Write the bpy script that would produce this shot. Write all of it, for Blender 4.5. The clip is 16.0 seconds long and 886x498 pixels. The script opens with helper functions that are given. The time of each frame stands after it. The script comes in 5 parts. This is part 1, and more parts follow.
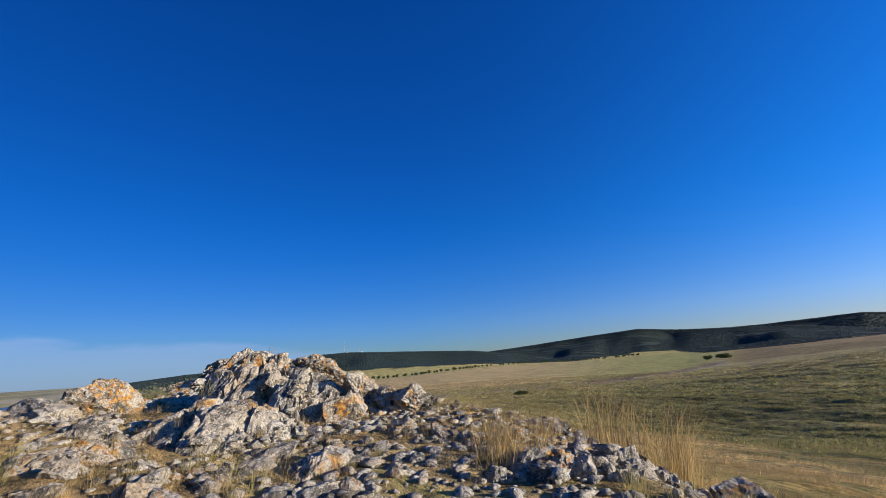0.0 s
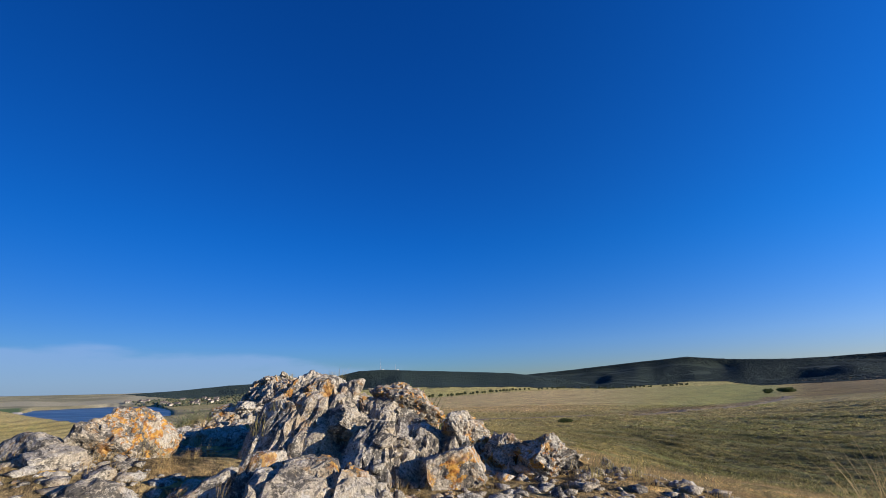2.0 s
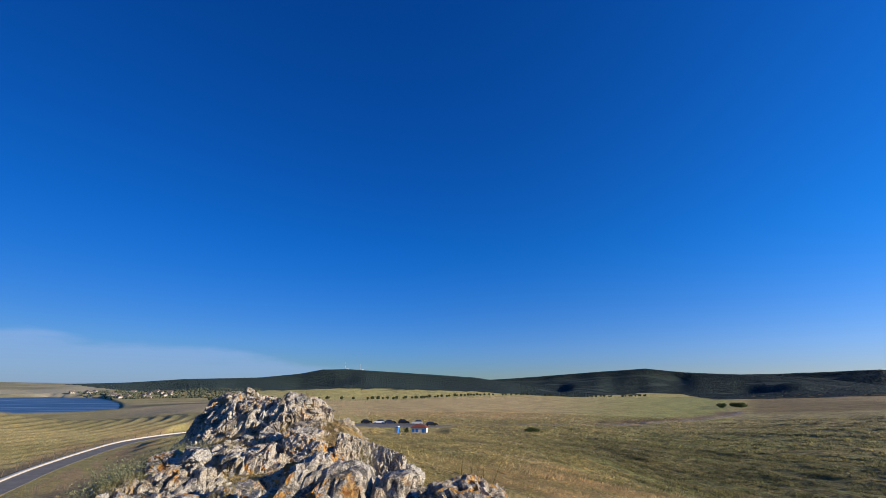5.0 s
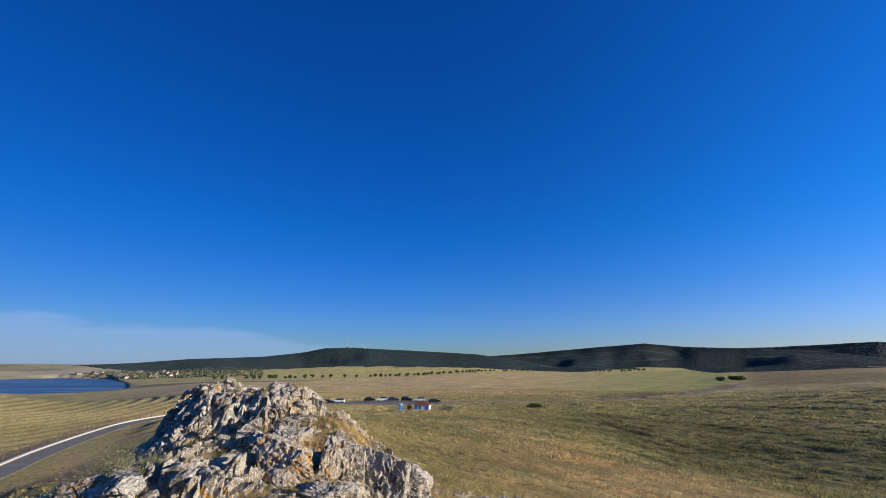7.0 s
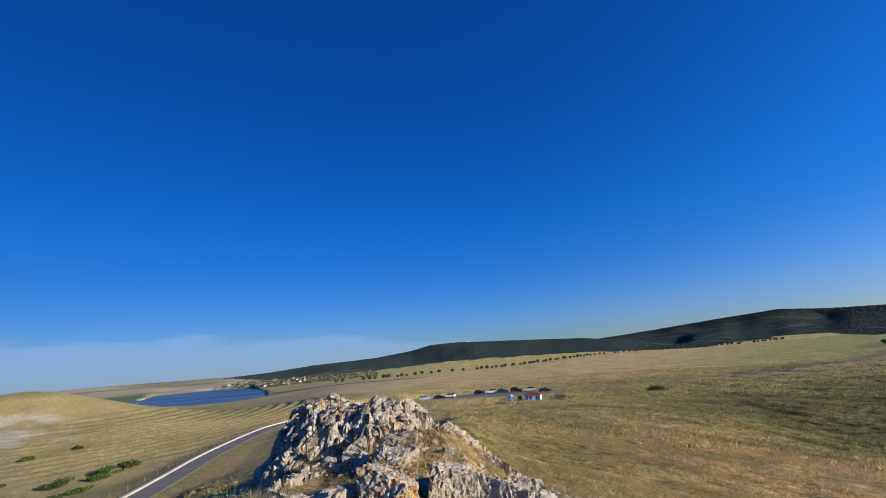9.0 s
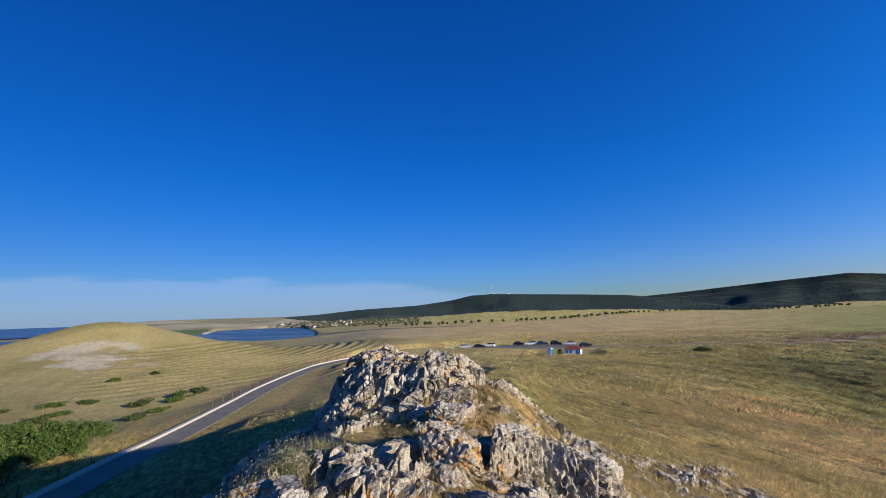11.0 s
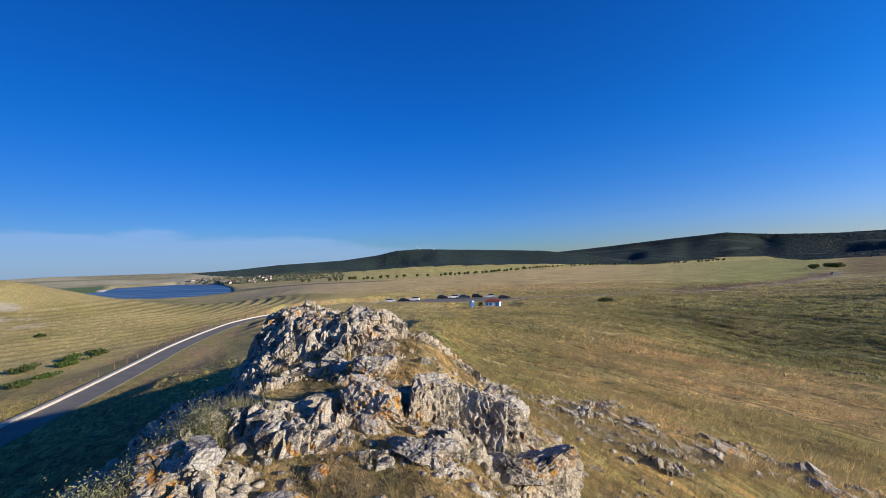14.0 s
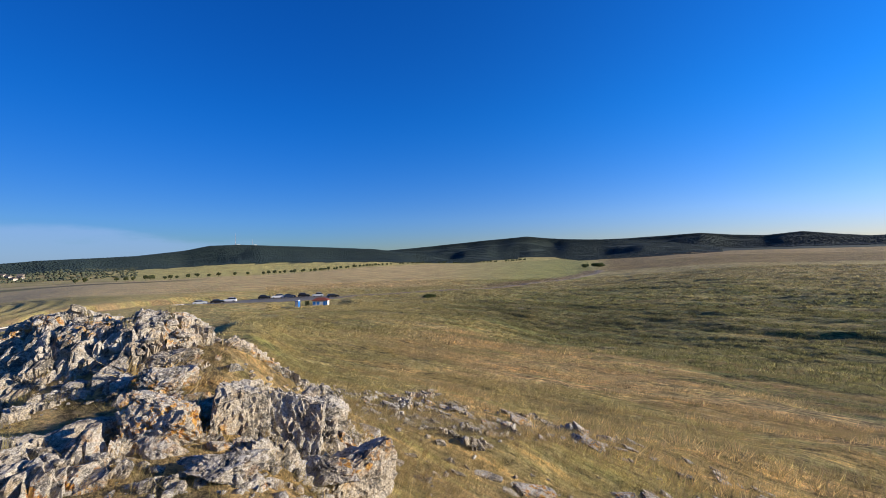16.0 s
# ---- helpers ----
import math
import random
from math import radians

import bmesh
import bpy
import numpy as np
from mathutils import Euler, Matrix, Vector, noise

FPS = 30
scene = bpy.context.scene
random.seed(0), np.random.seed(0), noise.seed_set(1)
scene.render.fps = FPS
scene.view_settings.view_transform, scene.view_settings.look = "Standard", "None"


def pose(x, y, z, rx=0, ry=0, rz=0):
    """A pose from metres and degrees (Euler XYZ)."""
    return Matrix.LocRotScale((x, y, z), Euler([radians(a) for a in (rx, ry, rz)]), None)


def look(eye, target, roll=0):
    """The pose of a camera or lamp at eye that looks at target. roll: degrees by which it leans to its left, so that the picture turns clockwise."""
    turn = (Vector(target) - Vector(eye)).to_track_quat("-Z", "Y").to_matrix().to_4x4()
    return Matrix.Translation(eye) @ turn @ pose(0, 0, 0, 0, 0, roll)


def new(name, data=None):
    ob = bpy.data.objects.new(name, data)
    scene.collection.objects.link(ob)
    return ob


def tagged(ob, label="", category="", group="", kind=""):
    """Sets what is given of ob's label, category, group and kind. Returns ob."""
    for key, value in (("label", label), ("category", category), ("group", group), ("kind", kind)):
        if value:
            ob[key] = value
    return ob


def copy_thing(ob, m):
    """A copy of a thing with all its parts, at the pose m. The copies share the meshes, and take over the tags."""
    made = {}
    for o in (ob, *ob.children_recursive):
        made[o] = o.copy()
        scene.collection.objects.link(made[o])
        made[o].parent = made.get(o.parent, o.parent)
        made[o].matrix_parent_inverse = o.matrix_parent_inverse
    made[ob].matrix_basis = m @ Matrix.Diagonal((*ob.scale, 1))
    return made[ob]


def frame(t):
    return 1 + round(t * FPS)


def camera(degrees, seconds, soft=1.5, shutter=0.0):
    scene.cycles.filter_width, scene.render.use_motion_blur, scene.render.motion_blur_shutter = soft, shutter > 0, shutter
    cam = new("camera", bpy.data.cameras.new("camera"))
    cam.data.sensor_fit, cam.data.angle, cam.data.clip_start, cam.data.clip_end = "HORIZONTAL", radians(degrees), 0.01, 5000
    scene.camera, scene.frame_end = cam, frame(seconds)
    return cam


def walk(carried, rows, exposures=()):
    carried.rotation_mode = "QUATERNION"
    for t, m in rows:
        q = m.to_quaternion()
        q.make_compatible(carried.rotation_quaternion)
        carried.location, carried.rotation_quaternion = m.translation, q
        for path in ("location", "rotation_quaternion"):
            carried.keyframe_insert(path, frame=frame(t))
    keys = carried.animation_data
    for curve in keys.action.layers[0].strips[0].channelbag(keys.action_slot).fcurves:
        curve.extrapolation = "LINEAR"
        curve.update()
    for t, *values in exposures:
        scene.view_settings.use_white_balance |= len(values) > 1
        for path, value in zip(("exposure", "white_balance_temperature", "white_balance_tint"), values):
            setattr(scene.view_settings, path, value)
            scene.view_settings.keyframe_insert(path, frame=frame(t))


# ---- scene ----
cam = camera(92.4, 16.0, soft=0.8)
PATH = [
    (0, (2.59, -6.358, 12.251), (2.801, -4.438, 12.771), -3.9),
    (0.5, (2.406, -5.726, 12.314), (2.615, -3.809, 12.845), -2.0),
    (1, (2.122, -5.128, 12.391), (2.321, -3.213, 12.93), -1.3),
    (1.5, (1.787, -4.584, 12.435), (1.885, -2.686, 13.057), -1.5),
    (2, (1.456, -4.107, 12.523), (1.494, -2.204, 13.137), -1.5),
    (2.5, (1.155, -3.642, 12.693), (1.164, -1.74, 13.312), -1.8),
    (3, (0.931, -3.087, 12.784), (0.942, -1.189, 13.413), -1.7),
    (3.5, (0.795, -2.724, 12.886), (0.808, -0.827, 13.521), -1.7),
    (4, (0.605, -2.388, 13.065), (0.624, -0.49, 13.696), -0.3),
    (4.5, (0.463, -2.083, 13.137), (0.511, -0.185, 13.767), 0.7),
    (5, (0.303, -1.611, 13.299), (0.47, 0.282, 13.922), 0.7),
    (5.2, (0.267, -1.303, 13.453), (0.546, 0.594, 14.02), -0.9),
    (7.3, (0.308, 0.644, 13.589), (0.413, 2.571, 14.116), 0.5),
    (7.5, (0.313, 0.791, 13.581), (0.285, 2.721, 14.106), 0.6),
    (8, (0.348, 1.158, 13.706), (0.193, 3.09, 14.201), -1.0),
    (8.5, (0.336, 1.421, 13.792), (0.145, 3.348, 14.291), -1.7),
    (9, (0.319, 1.761, 13.901), (0.07, 3.68, 14.406), -4.6),
    (9.5, (0.199, 1.886, 13.963), (-0.137, 3.792, 14.466), -3.7),
    (10, (-0.04, 1.985, 14.076), (-0.445, 3.902, 14.478), -2.9),
    (10.2, (-0.074, 2.007, 14.086), (-0.493, 3.926, 14.464), -2.9),
    (12.3, (-0.14, 2.075, 14.181), (-0.656, 4.001, 14.326), -0.7),
    (12.5, (-0.117, 2.037, 14.173), (-0.603, 3.973, 14.299), -0.8),
    (13, (-0.106, 2.013, 14.17), (-0.472, 3.977, 14.267), -0.8),
    (13.5, (-0.082, 2.004, 14.159), (-0.346, 3.985, 14.238), -1.5),
    (14, (-0.063, 2.018, 14.154), (-0.196, 4.013, 14.226), -2.0),
    (14.5, (-0.03, 2.009, 14.148), (-0.033, 4.008, 14.212), -2.1),
    (15, (0.022, 1.983, 14.161), (0.187, 3.975, 14.22), -1.9),
    (15.5, (0.053, 2.01, 14.152), (0.435, 3.973, 14.2), -1.6),
    (16, (0.091, 1.993, 14.14), (0.733, 3.887, 14.179), -1.4),
]
walk(cam, [(t, look(e, g, r)) for t, e, g, r in PATH], [(0, 0.64), (5.2, 0.64), (7.3, 0.65), (10.2, 0.68), (12.3, 0.74), (16, 0.74)])

# ---- world and sun ----
SUN_AZ, SUN_EL = 112.0, 12.8          # degrees clockwise from +y, degrees up
sun_dir = Vector((math.sin(radians(SUN_AZ)) * math.cos(radians(SUN_EL)),
                  math.cos(radians(SUN_AZ)) * math.cos(radians(SUN_EL)), math.sin(radians(SUN_EL))))
sun_data = bpy.data.lights.new("sun", "SUN")
sun_data.energy, sun_data.angle, sun_data.color = 5.0, radians(0.5), (1.0, 0.88, 0.725)
sun = new("sun", sun_data)
sun.matrix_world = look(sun_dir * 50, (0, 0, 0))

world = bpy.data.worlds.new("sky")
scene.world = world
world.use_nodes = True
wn, wl = world.node_tree.nodes, world.node_tree.links
wn.clear()
sky = wn.new("ShaderNodeTexSky")
sky.sky_type, sky.sun_disc = "NISHITA", False
sky.sun_elevation, sky.sun_rotation = radians(SUN_EL), radians(SUN_AZ)
sky.altitude, sky.air_density, sky.dust_density, sky.ozone_density = 200, 1.0, 0.2, 2.0
sat = wn.new("ShaderNodeHueSaturation")
sat.inputs["Saturation"].default_value = 1.3
sat.inputs["Hue"].default_value = 0.502
wl.new(sky.outputs[0], sat.inputs["Color"])
# a low bank of thin cloud over the coast
wtc = wn.new("ShaderNodeTexCoord")
wsep = wn.new("ShaderNodeSeparateXYZ")
wl.new(wtc.outputs["Generated"], wsep.inputs[0])


def wmath(op, a, b=None, c=None):
    n = wn.new("ShaderNodeMath")
    n.operation = op
    for i, v in enumerate((a, b, c)):
        if v is None:
            continue
        if isinstance(v, (int, float)):
            n.inputs[i].default_value = v
        else:
            wl.new(v, n.inputs[i])
    return n.outputs[0]


def wramp(v, a, b, lo=0.0, hi=1.0):
    n = wn.new("ShaderNodeMapRange")
    n.interpolation_type = "SMOOTHSTEP"
    wl.new(v, n.inputs[0])
    for i, k in enumerate((a, b, lo, hi)):
        n.inputs[1 + i].default_value = k
    return n.outputs[0]


# deep blue overhead, paler low down; fuller towards the sun's side
tone = wn.new("ShaderNodeMix")
tone.data_type = "RGBA"
wl.new(wramp(wsep.outputs[2], 0.0, 0.34), tone.inputs[0])
tone.inputs[6].default_value, tone.inputs[7].default_value = (0.42, 0.68, 1.48, 1), (0.10, 0.79, 1.76, 1)
deep = wn.new("ShaderNodeMix")
deep.data_type, deep.blend_type = "RGBA", "MULTIPLY"
deep.inputs[0].default_value = 1.0
wl.new(sat.outputs[0], deep.inputs[6])
side = wn.new("ShaderNodeVectorMath")
side.operation = "SCALE"
wl.new(tone.outputs[2], side.inputs[0])
wl.new(wmath("ADD", wmath("MULTIPLY", wsep.outputs[0], 0.44), 1.0), side.inputs["Scale"])
haze = wn.new("ShaderNodeCombineXYZ")
for i_, k_ in enumerate((0.58, 0.02, -0.13)):
    wl.new(wmath("ADD", wmath("MULTIPLY", wmath("MAXIMUM", wsep.outputs[0], 0.0), k_), 1.0), haze.inputs[i_])
pale = wn.new("ShaderNodeVectorMath")
pale.operation = "MULTIPLY"
wl.new(side.outputs[0], pale.inputs[0])
wl.new(haze.outputs[0], pale.inputs[1])
wl.new(pale.outputs[0], deep.inputs[7])
bank_az = wmath("ARCTAN2", wsep.outputs[0], wsep.outputs[1])
wnoise = wn.new("ShaderNodeTexNoise")
wcomb = wn.new("ShaderNodeCombineXYZ")
wl.new(wmath("MULTIPLY", bank_az, 7.0), wcomb.inputs[0])
wl.new(wmath("MULTIPLY", wsep.outputs[2], 30.0), wcomb.inputs[1])
wl.new(wcomb.outputs[0], wnoise.inputs["Vector"])
wnoise.inputs["Scale"].default_value, wnoise.inputs["Detail"].default_value = 0.9, 4.0
# top of the bank sinks from the coast towards the hills
bank_top = wramp(bank_az, -0.75, -0.05, 0.088, 0.05)
edge = wmath("ADD", bank_top, wmath("MULTIPLY", wmath("SUBTRACT", wnoise.outputs[0], 0.5), 0.075))
rel = wmath("SUBTRACT", edge, wsep.outputs[2])
bank = wmath("MULTIPLY", wmath("MULTIPLY", wramp(rel, -0.004, 0.02), wramp(bank_az, -0.28, 0.0, 1.0, 0.0)), wramp(bank_az, -2.4, -1.6))
mixc = wn.new("ShaderNodeMix")
mixc.data_type = "RGBA"
wl.new(wmath("MULTIPLY", bank, 0.55), mixc.inputs[0])
wl.new(deep.outputs[2], mixc.inputs[6])
mixc.inputs[7].default_value = (2.9, 4.5, 7.8, 1)
back = wn.new("ShaderNodeBackground")
back.inputs[1].default_value = 0.0635
wl.new(mixc.outputs[2], back.inputs[0])
wl.new(back.outputs[0], wn.new("ShaderNodeOutputWorld").inputs[0])


# ---- materials ----
class Mat:
    """A node material with a Principled surface, built with short calls."""

    def __init__(self, name, rough=0.85, metal=0.0):
        self.m = bpy.data.materials.new(name)
        self.m.use_nodes = True
        self.n, self.l = self.m.node_tree.nodes, self.m.node_tree.links
        self.b = self.n["Principled BSDF"]
        self.b.inputs["Roughness"].default_value = rough
        self.b.inputs["Metallic"].default_value = metal
        self.b.inputs["Specular IOR Level"].default_value = 0.25
        self.co = self.n.new("ShaderNodeNewGeometry").outputs["Position"]

    def put(self, sock, v):
        if isinstance(v, (int, float)):
            sock.default_value = v
        elif isinstance(v, (tuple, list)):
            sock.default_value = (*v, 1) if len(v) == 3 and len(sock.default_value) == 4 else v
        else:
            self.l.new(v, sock)

    def scaled(self, s):
        n = self.n.new("ShaderNodeVectorMath")
        n.operation = "MULTIPLY"
        self.l.new(self.co, n.inputs[0])
        n.inputs[1].default_value = s
        return n.outputs[0]

    def combed(self, along, across):
        """Coordinates drawn out along the wind."""
        n = self.n.new("ShaderNodeCombineXYZ")
        for i, (d, s) in enumerate((((0.58, -0.81, 0), along), ((0.81, 0.58, 0), across))):
            v = self.n.new("ShaderNodeVectorMath")
            v.operation = "DOT_PRODUCT"
            self.l.new(self.co, v.inputs[0])
            v.inputs[1].default_value = tuple(k * s for k in d)
            self.l.new(v.outputs["Value"], n.inputs[i])
        return n.outputs[0]

    def noise(self, scale, detail=4, rough=0.55, co=None, warp=0.0):
        n = self.n.new("ShaderNodeTexNoise")
        self.l.new(co or self.co, n.inputs["Vector"])
        n.inputs["Scale"].default_value, n.inputs["Detail"].default_value = scale, detail
        n.inputs["Roughness"].default_value, n.inputs["Distortion"].default_value = rough, warp
        return n.outputs[0]

    def voronoi(self, scale, feature="F1", co=None):
        n = self.n.new("ShaderNodeTexVoronoi")
        n.feature = feature
        self.l.new(co or self.co, n.inputs["Vector"])
        n.inputs["Scale"].default_value = scale
        return n.outputs["Distance"]

    def ramp(self, v, a, b, lo=0.0, hi=1.0):
        n = self.n.new("ShaderNodeMapRange")
        n.interpolation_type = "SMOOTHSTEP"
        self.l.new(v, n.inputs[0])
        for i, k in enumerate((a, b, lo, hi)):
            n.inputs[1 + i].default_value = k
        return n.outputs[0]

    def math(self, op, a, b):
        n = self.n.new("ShaderNodeMath")
        n.operation = op
        self.put(n.inputs[0], a), self.put(n.inputs[1], b)
        return n.outputs[0]

    def mix(self, f, a, b, blend="MIX"):
        n = self.n.new("ShaderNodeMix")
        n.data_type, n.blend_type = "RGBA", blend
        self.put(n.inputs[0], f), self.put(n.inputs[6], a), self.put(n.inputs[7], b)
        return n.outputs[2]

    def attr(self, name):
        n = self.n.new("ShaderNodeAttribute")
        n.attribute_name = name
        return n

    def rand(self):
        return self.n.new("ShaderNodeObjectInfo").outputs["Random"]

    def island(self):
        return self.n.new("ShaderNodeNewGeometry").outputs["Random Per Island"]

    def color(self, v):
        self.put(self.b.inputs["Base Color"], v)
        return self

    def bump(self, h, strength=0.4, dist=0.02):
        n = self.n.new("ShaderNodeBump")
        n.inputs["Strength"].default_value, n.inputs["Distance"].default_value = strength, dist
        self.l.new(h, n.inputs["Height"])
        self.l.new(n.outputs[0], self.b.inputs["Normal"])
        return self


def rock_material(name, bare, full):
    """Pitted limestone; lichen grows where a slow noise lies between bare and full."""
    k = Mat(name, 0.92)
    c = k.mix(k.ramp(k.noise(1.1, 4), 0.40, 0.62), (0.545, 0.47, 0.355), (0.59, 0.55, 0.47))
    # grain, warm stain in broad patches, pale crust
    c = k.mix(k.ramp(k.noise(42, 6, 0.75), 0.43, 0.57, 0.0, 0.66), c, (0.175, 0.155, 0.12))
    c = k.mix(k.ramp(k.noise(2.6, 6, 0.7), 0.53, 0.63, 0.0, 0.55), c, (0.34, 0.25, 0.145))
    c = k.mix(k.ramp(k.noise(10, 6, 0.7, warp=0.4), 0.57, 0.62, 0.0, 0.6), c, (0.62, 0.59, 0.52))
    # pits, and black crust in ragged patches
    pit = k.math("MULTIPLY", k.ramp(k.voronoi(24), 0.34, 0.16), k.ramp(k.noise(6, 4), 0.46, 0.56))
    c = k.mix(k.math("MULTIPLY", pit, 0.8), c, (0.07, 0.062, 0.05))
    crust = k.math("MULTIPLY", k.ramp(k.noise(3.1, 8, 0.76, warp=0.7), 0.50, 0.555), k.ramp(k.noise(19, 6, 0.75), 0.38, 0.49))
    c = k.mix(k.math("MULTIPLY", crust, 0.86), c, (0.07, 0.066, 0.058))
    # orange and rust lichen with sharp edges
    lich = k.math("MULTIPLY", k.ramp(k.noise(0.9, 3, 0.5), bare, full), k.ramp(k.noise(6.5, 8, 0.74, warp=0.5), 0.52, 0.56))
    c = k.mix(k.math("MULTIPLY", lich, 0.9), c, k.mix(k.ramp(k.noise(17, 4), 0.4, 0.6), (0.33, 0.125, 0.018), (0.60, 0.32, 0.055)))
    k.color(c)
    h = k.math("ADD", k.noise(8, 8, 0.72), k.math("ADD", k.math("MULTIPLY", k.voronoi(24), 0.3), k.math("MULTIPLY", k.noise(55, 4, 0.7), 0.35)))
    return k.bump(h, 1.0, 0.06).m


def ground_material():
    k = Mat("grassland", 0.95)
    node = k.attr("cover")
    base, growth = node.outputs["Color"], node.outputs["Alpha"]
    n1, n2, n3 = k.noise(0.05, 5, 0.6), k.noise(0.5, 6, 0.7), k.noise(6, 6, 0.75)
    band = k.noise(1.0, 6, 0.65, co=k.combed(0.055, 0.40), warp=0.7)
    wisp = k.noise(1.0, 6, 0.7, co=k.combed(0.6, 1.7), warp=0.5)
    tuft = k.noise(1.0, 6, 0.8, co=k.combed(2.2, 3.8), warp=0.3)
    v = k.math("ADD", k.math("MULTIPLY", n1, 0.3), k.math("ADD", k.math("MULTIPLY", n2, 0.4), k.math("ADD", k.math("MULTIPLY", n3, 0.5), k.math("ADD", k.math("MULTIPLY", tuft, 0.8), k.math("MULTIPLY", wisp, 0.4)))))
    c = k.mix(1.0, base, k.ramp(v, 1.04, 1.36, 0.34, 1.78), "MULTIPLY")
    c = k.mix(k.ramp(band, 0.46, 0.58, 0.0, 0.7), c, k.mix(1.0, c, (1.10, 0.93, 0.74), "MULTIPLY"))
    c = k.mix(k.ramp(band, 0.50, 0.38, 0.0, 0.55), c, k.mix(1.0, c, (0.68, 0.86, 0.50), "MULTIPLY"))
    c = k.mix(k.ramp(wisp, 0.50, 0.63, 0.0, 0.8), c, k.mix(1.0, c, (1.55, 1.45, 1.3), "MULTIPLY"))
    c = k.mix(k.ramp(wisp, 0.48, 0.36, 0.0, 0.75), c, k.mix(1.0, c, (0.52, 0.58, 0.45), "MULTIPLY"))
    k.color(k.mix(growth, base, c))
    h = k.math("ADD", k.math("MULTIPLY", n3, 0.5), k.math("ADD", n2, k.math("ADD", k.math("MULTIPLY", tuft, 1.4), wisp)))
    return k.bump(k.math("MULTIPLY", h, growth), 1.0, 0.4).m


ROCK, LICHEN_ROCK, GROUND = rock_material("limestone", 0.50, 0.66), rock_material("limestone_with_lichen", 0.40, 0.54), ground_material()


# ---- the lie of the land ----
def hashed(i, j, seed):
    h = (i.astype(np.int64) * 374761393 + j.astype(np.int64) * 668265263 + seed * 974634321) & 0xFFFFFFFF
    h = ((h ^ (h >> 13)) * 1274126177) & 0xFFFFFFFF
    return ((h ^ (h >> 16)) & 0xFFFFFF) / float(0x1000000)


def vnoise(x, y, seed=0):
    i, j = np.floor(x), np.floor(y)
    u, v = x - i, y - j
    u, v = u * u * (3 - 2 * u), v * v * (3 - 2 * v)
    a, b = hashed(i, j, seed), hashed(i + 1, j, seed)
    c, d = hashed(i, j + 1, seed), hashed(i + 1, j + 1, seed)
    return (a + (b - a) * u) * (1 - v) + (c + (d - c) * u) * v - 0.5


def fbm(x, y, octaves=4, seed=0, gain=0.5):
    s, a = 0.0, 1.0
    for o in range(octaves):
        s = s + a * vnoise(x * 2 ** o + 17.3 * o, y * 2 ** o - 9.1 * o, seed + o)
        a *= gain
    return s


def cells(x, y, size, seed):
    """Cracked blocks: distance to the nearest crack, offsets from the block's middle, and two random numbers a block."""
    gx, gy = x / size, y / size
    i0, j0 = np.floor(gx), np.floor(gy)
    f1, f2 = np.full(x.shape, 9.0), np.full(x.shape, 9.0)
    ox, oy, ra, rb, rc = (np.zeros(x.shape) for _ in range(5))
    for di in (-1, 0, 1):
        for dj in (-1, 0, 1):
            i, j = i0 + di, j0 + dj
            px, py = i + 0.1 + 0.8 * hashed(i, j, seed), j + 0.1 + 0.8 * hashed(i, j, seed + 7)
            d = np.hypot(gx - px, gy - py)
            near = d < f1
            f2 = np.where(near, f1, np.minimum(f2, d))
            ox, oy = np.where(near, gx - px, ox), np.where(near, gy - py, oy)
            ra = np.where(near, hashed(i, j, seed + 13), ra)
            rb = np.where(near, hashed(i, j, seed + 19), rb)
            rc = np.where(near, hashed(i, j, seed + 29), rc)
            f1 = np.where(near, d, f1)
    return (f2 - f1) * size, ox * size, oy * size, ra, rb, rc


def ss(a, b, v):
    u = np.clip((v - a) / (b - a), 0, 1)
    return u * u * (3 - 2 * u)


def axis_x(y):
    return np.interp(y, [-30, -8, 0, 3, 6, 12, 15, 19, 75, 150], [4, 2.2, 0.8, -0.2, -2.2, -3.0, -3.8, -4, -6, -6])


def axis_z(y):
    return np.interp(y, [-60, -30, -8, -3, 1, 3, 5, 8, 11, 13, 15, 17, 20, 25, 30, 75, 100, 122, 150],
                     [9, 9.8, 10.6, 11.25, 11.62, 11.72, 11.75, 11.6, 11.7, 12.2, 11.9, 11.3, 10.9, 10.1, 9.3, 4.5, 2.4, 0.6, 0])


def axis_w(y):
    return np.interp(y, [-30, -8, 1, 4, 8, 13, 20, 75], [3.6, 3.8, 3.6, 2.2, 1.6, 1.6, 1.0, 2.0])


ROAD = [(-30, -22), (-34, 2), (-38.5, 26), (-42.5, 39), (-45, 48), (-51, 66), (-56.5, 82), (-62, 104), (-64, 120), (-60, 138), (-49, 156), (-36, 167)]
TRACK = [(12, 166), (50, 172), (92, 183), (140, 205), (193, 244), (240, 300)]


def along(points, step):
    """A smooth line through the points, as arrays of x and y."""
    p = np.array(points, float)
    out = []
    for i in range(len(p) - 1):
        a, b, c, d = p[max(i - 1, 0)], p[i], p[i + 1], p[min(i + 2, len(p) - 1)]
        n = max(2, int(np.hypot(*(c - b)) / step))
        for u in np.arange(n) / n:
            out.append(0.5 * (2 * b + (c - a) * u + (2 * a - 5 * b + 4 * c - d) * u ** 2 + (3 * b - a - 3 * c + d) * u ** 3))
    return np.array(out + [p[-1]])


def off_line(x, y, line):
    """Distance from each place to the line's points."""
    best = np.full(x.shape, 1e9)
    for px, py in line:
        best = np.minimum(best, (x - px) ** 2 + (y - py) ** 2)
    return np.sqrt(best)


ROAD_LINE, TRACK_LINE = along(ROAD, 2.0), along(TRACK, 4.0)


EYE_Z = 14.15


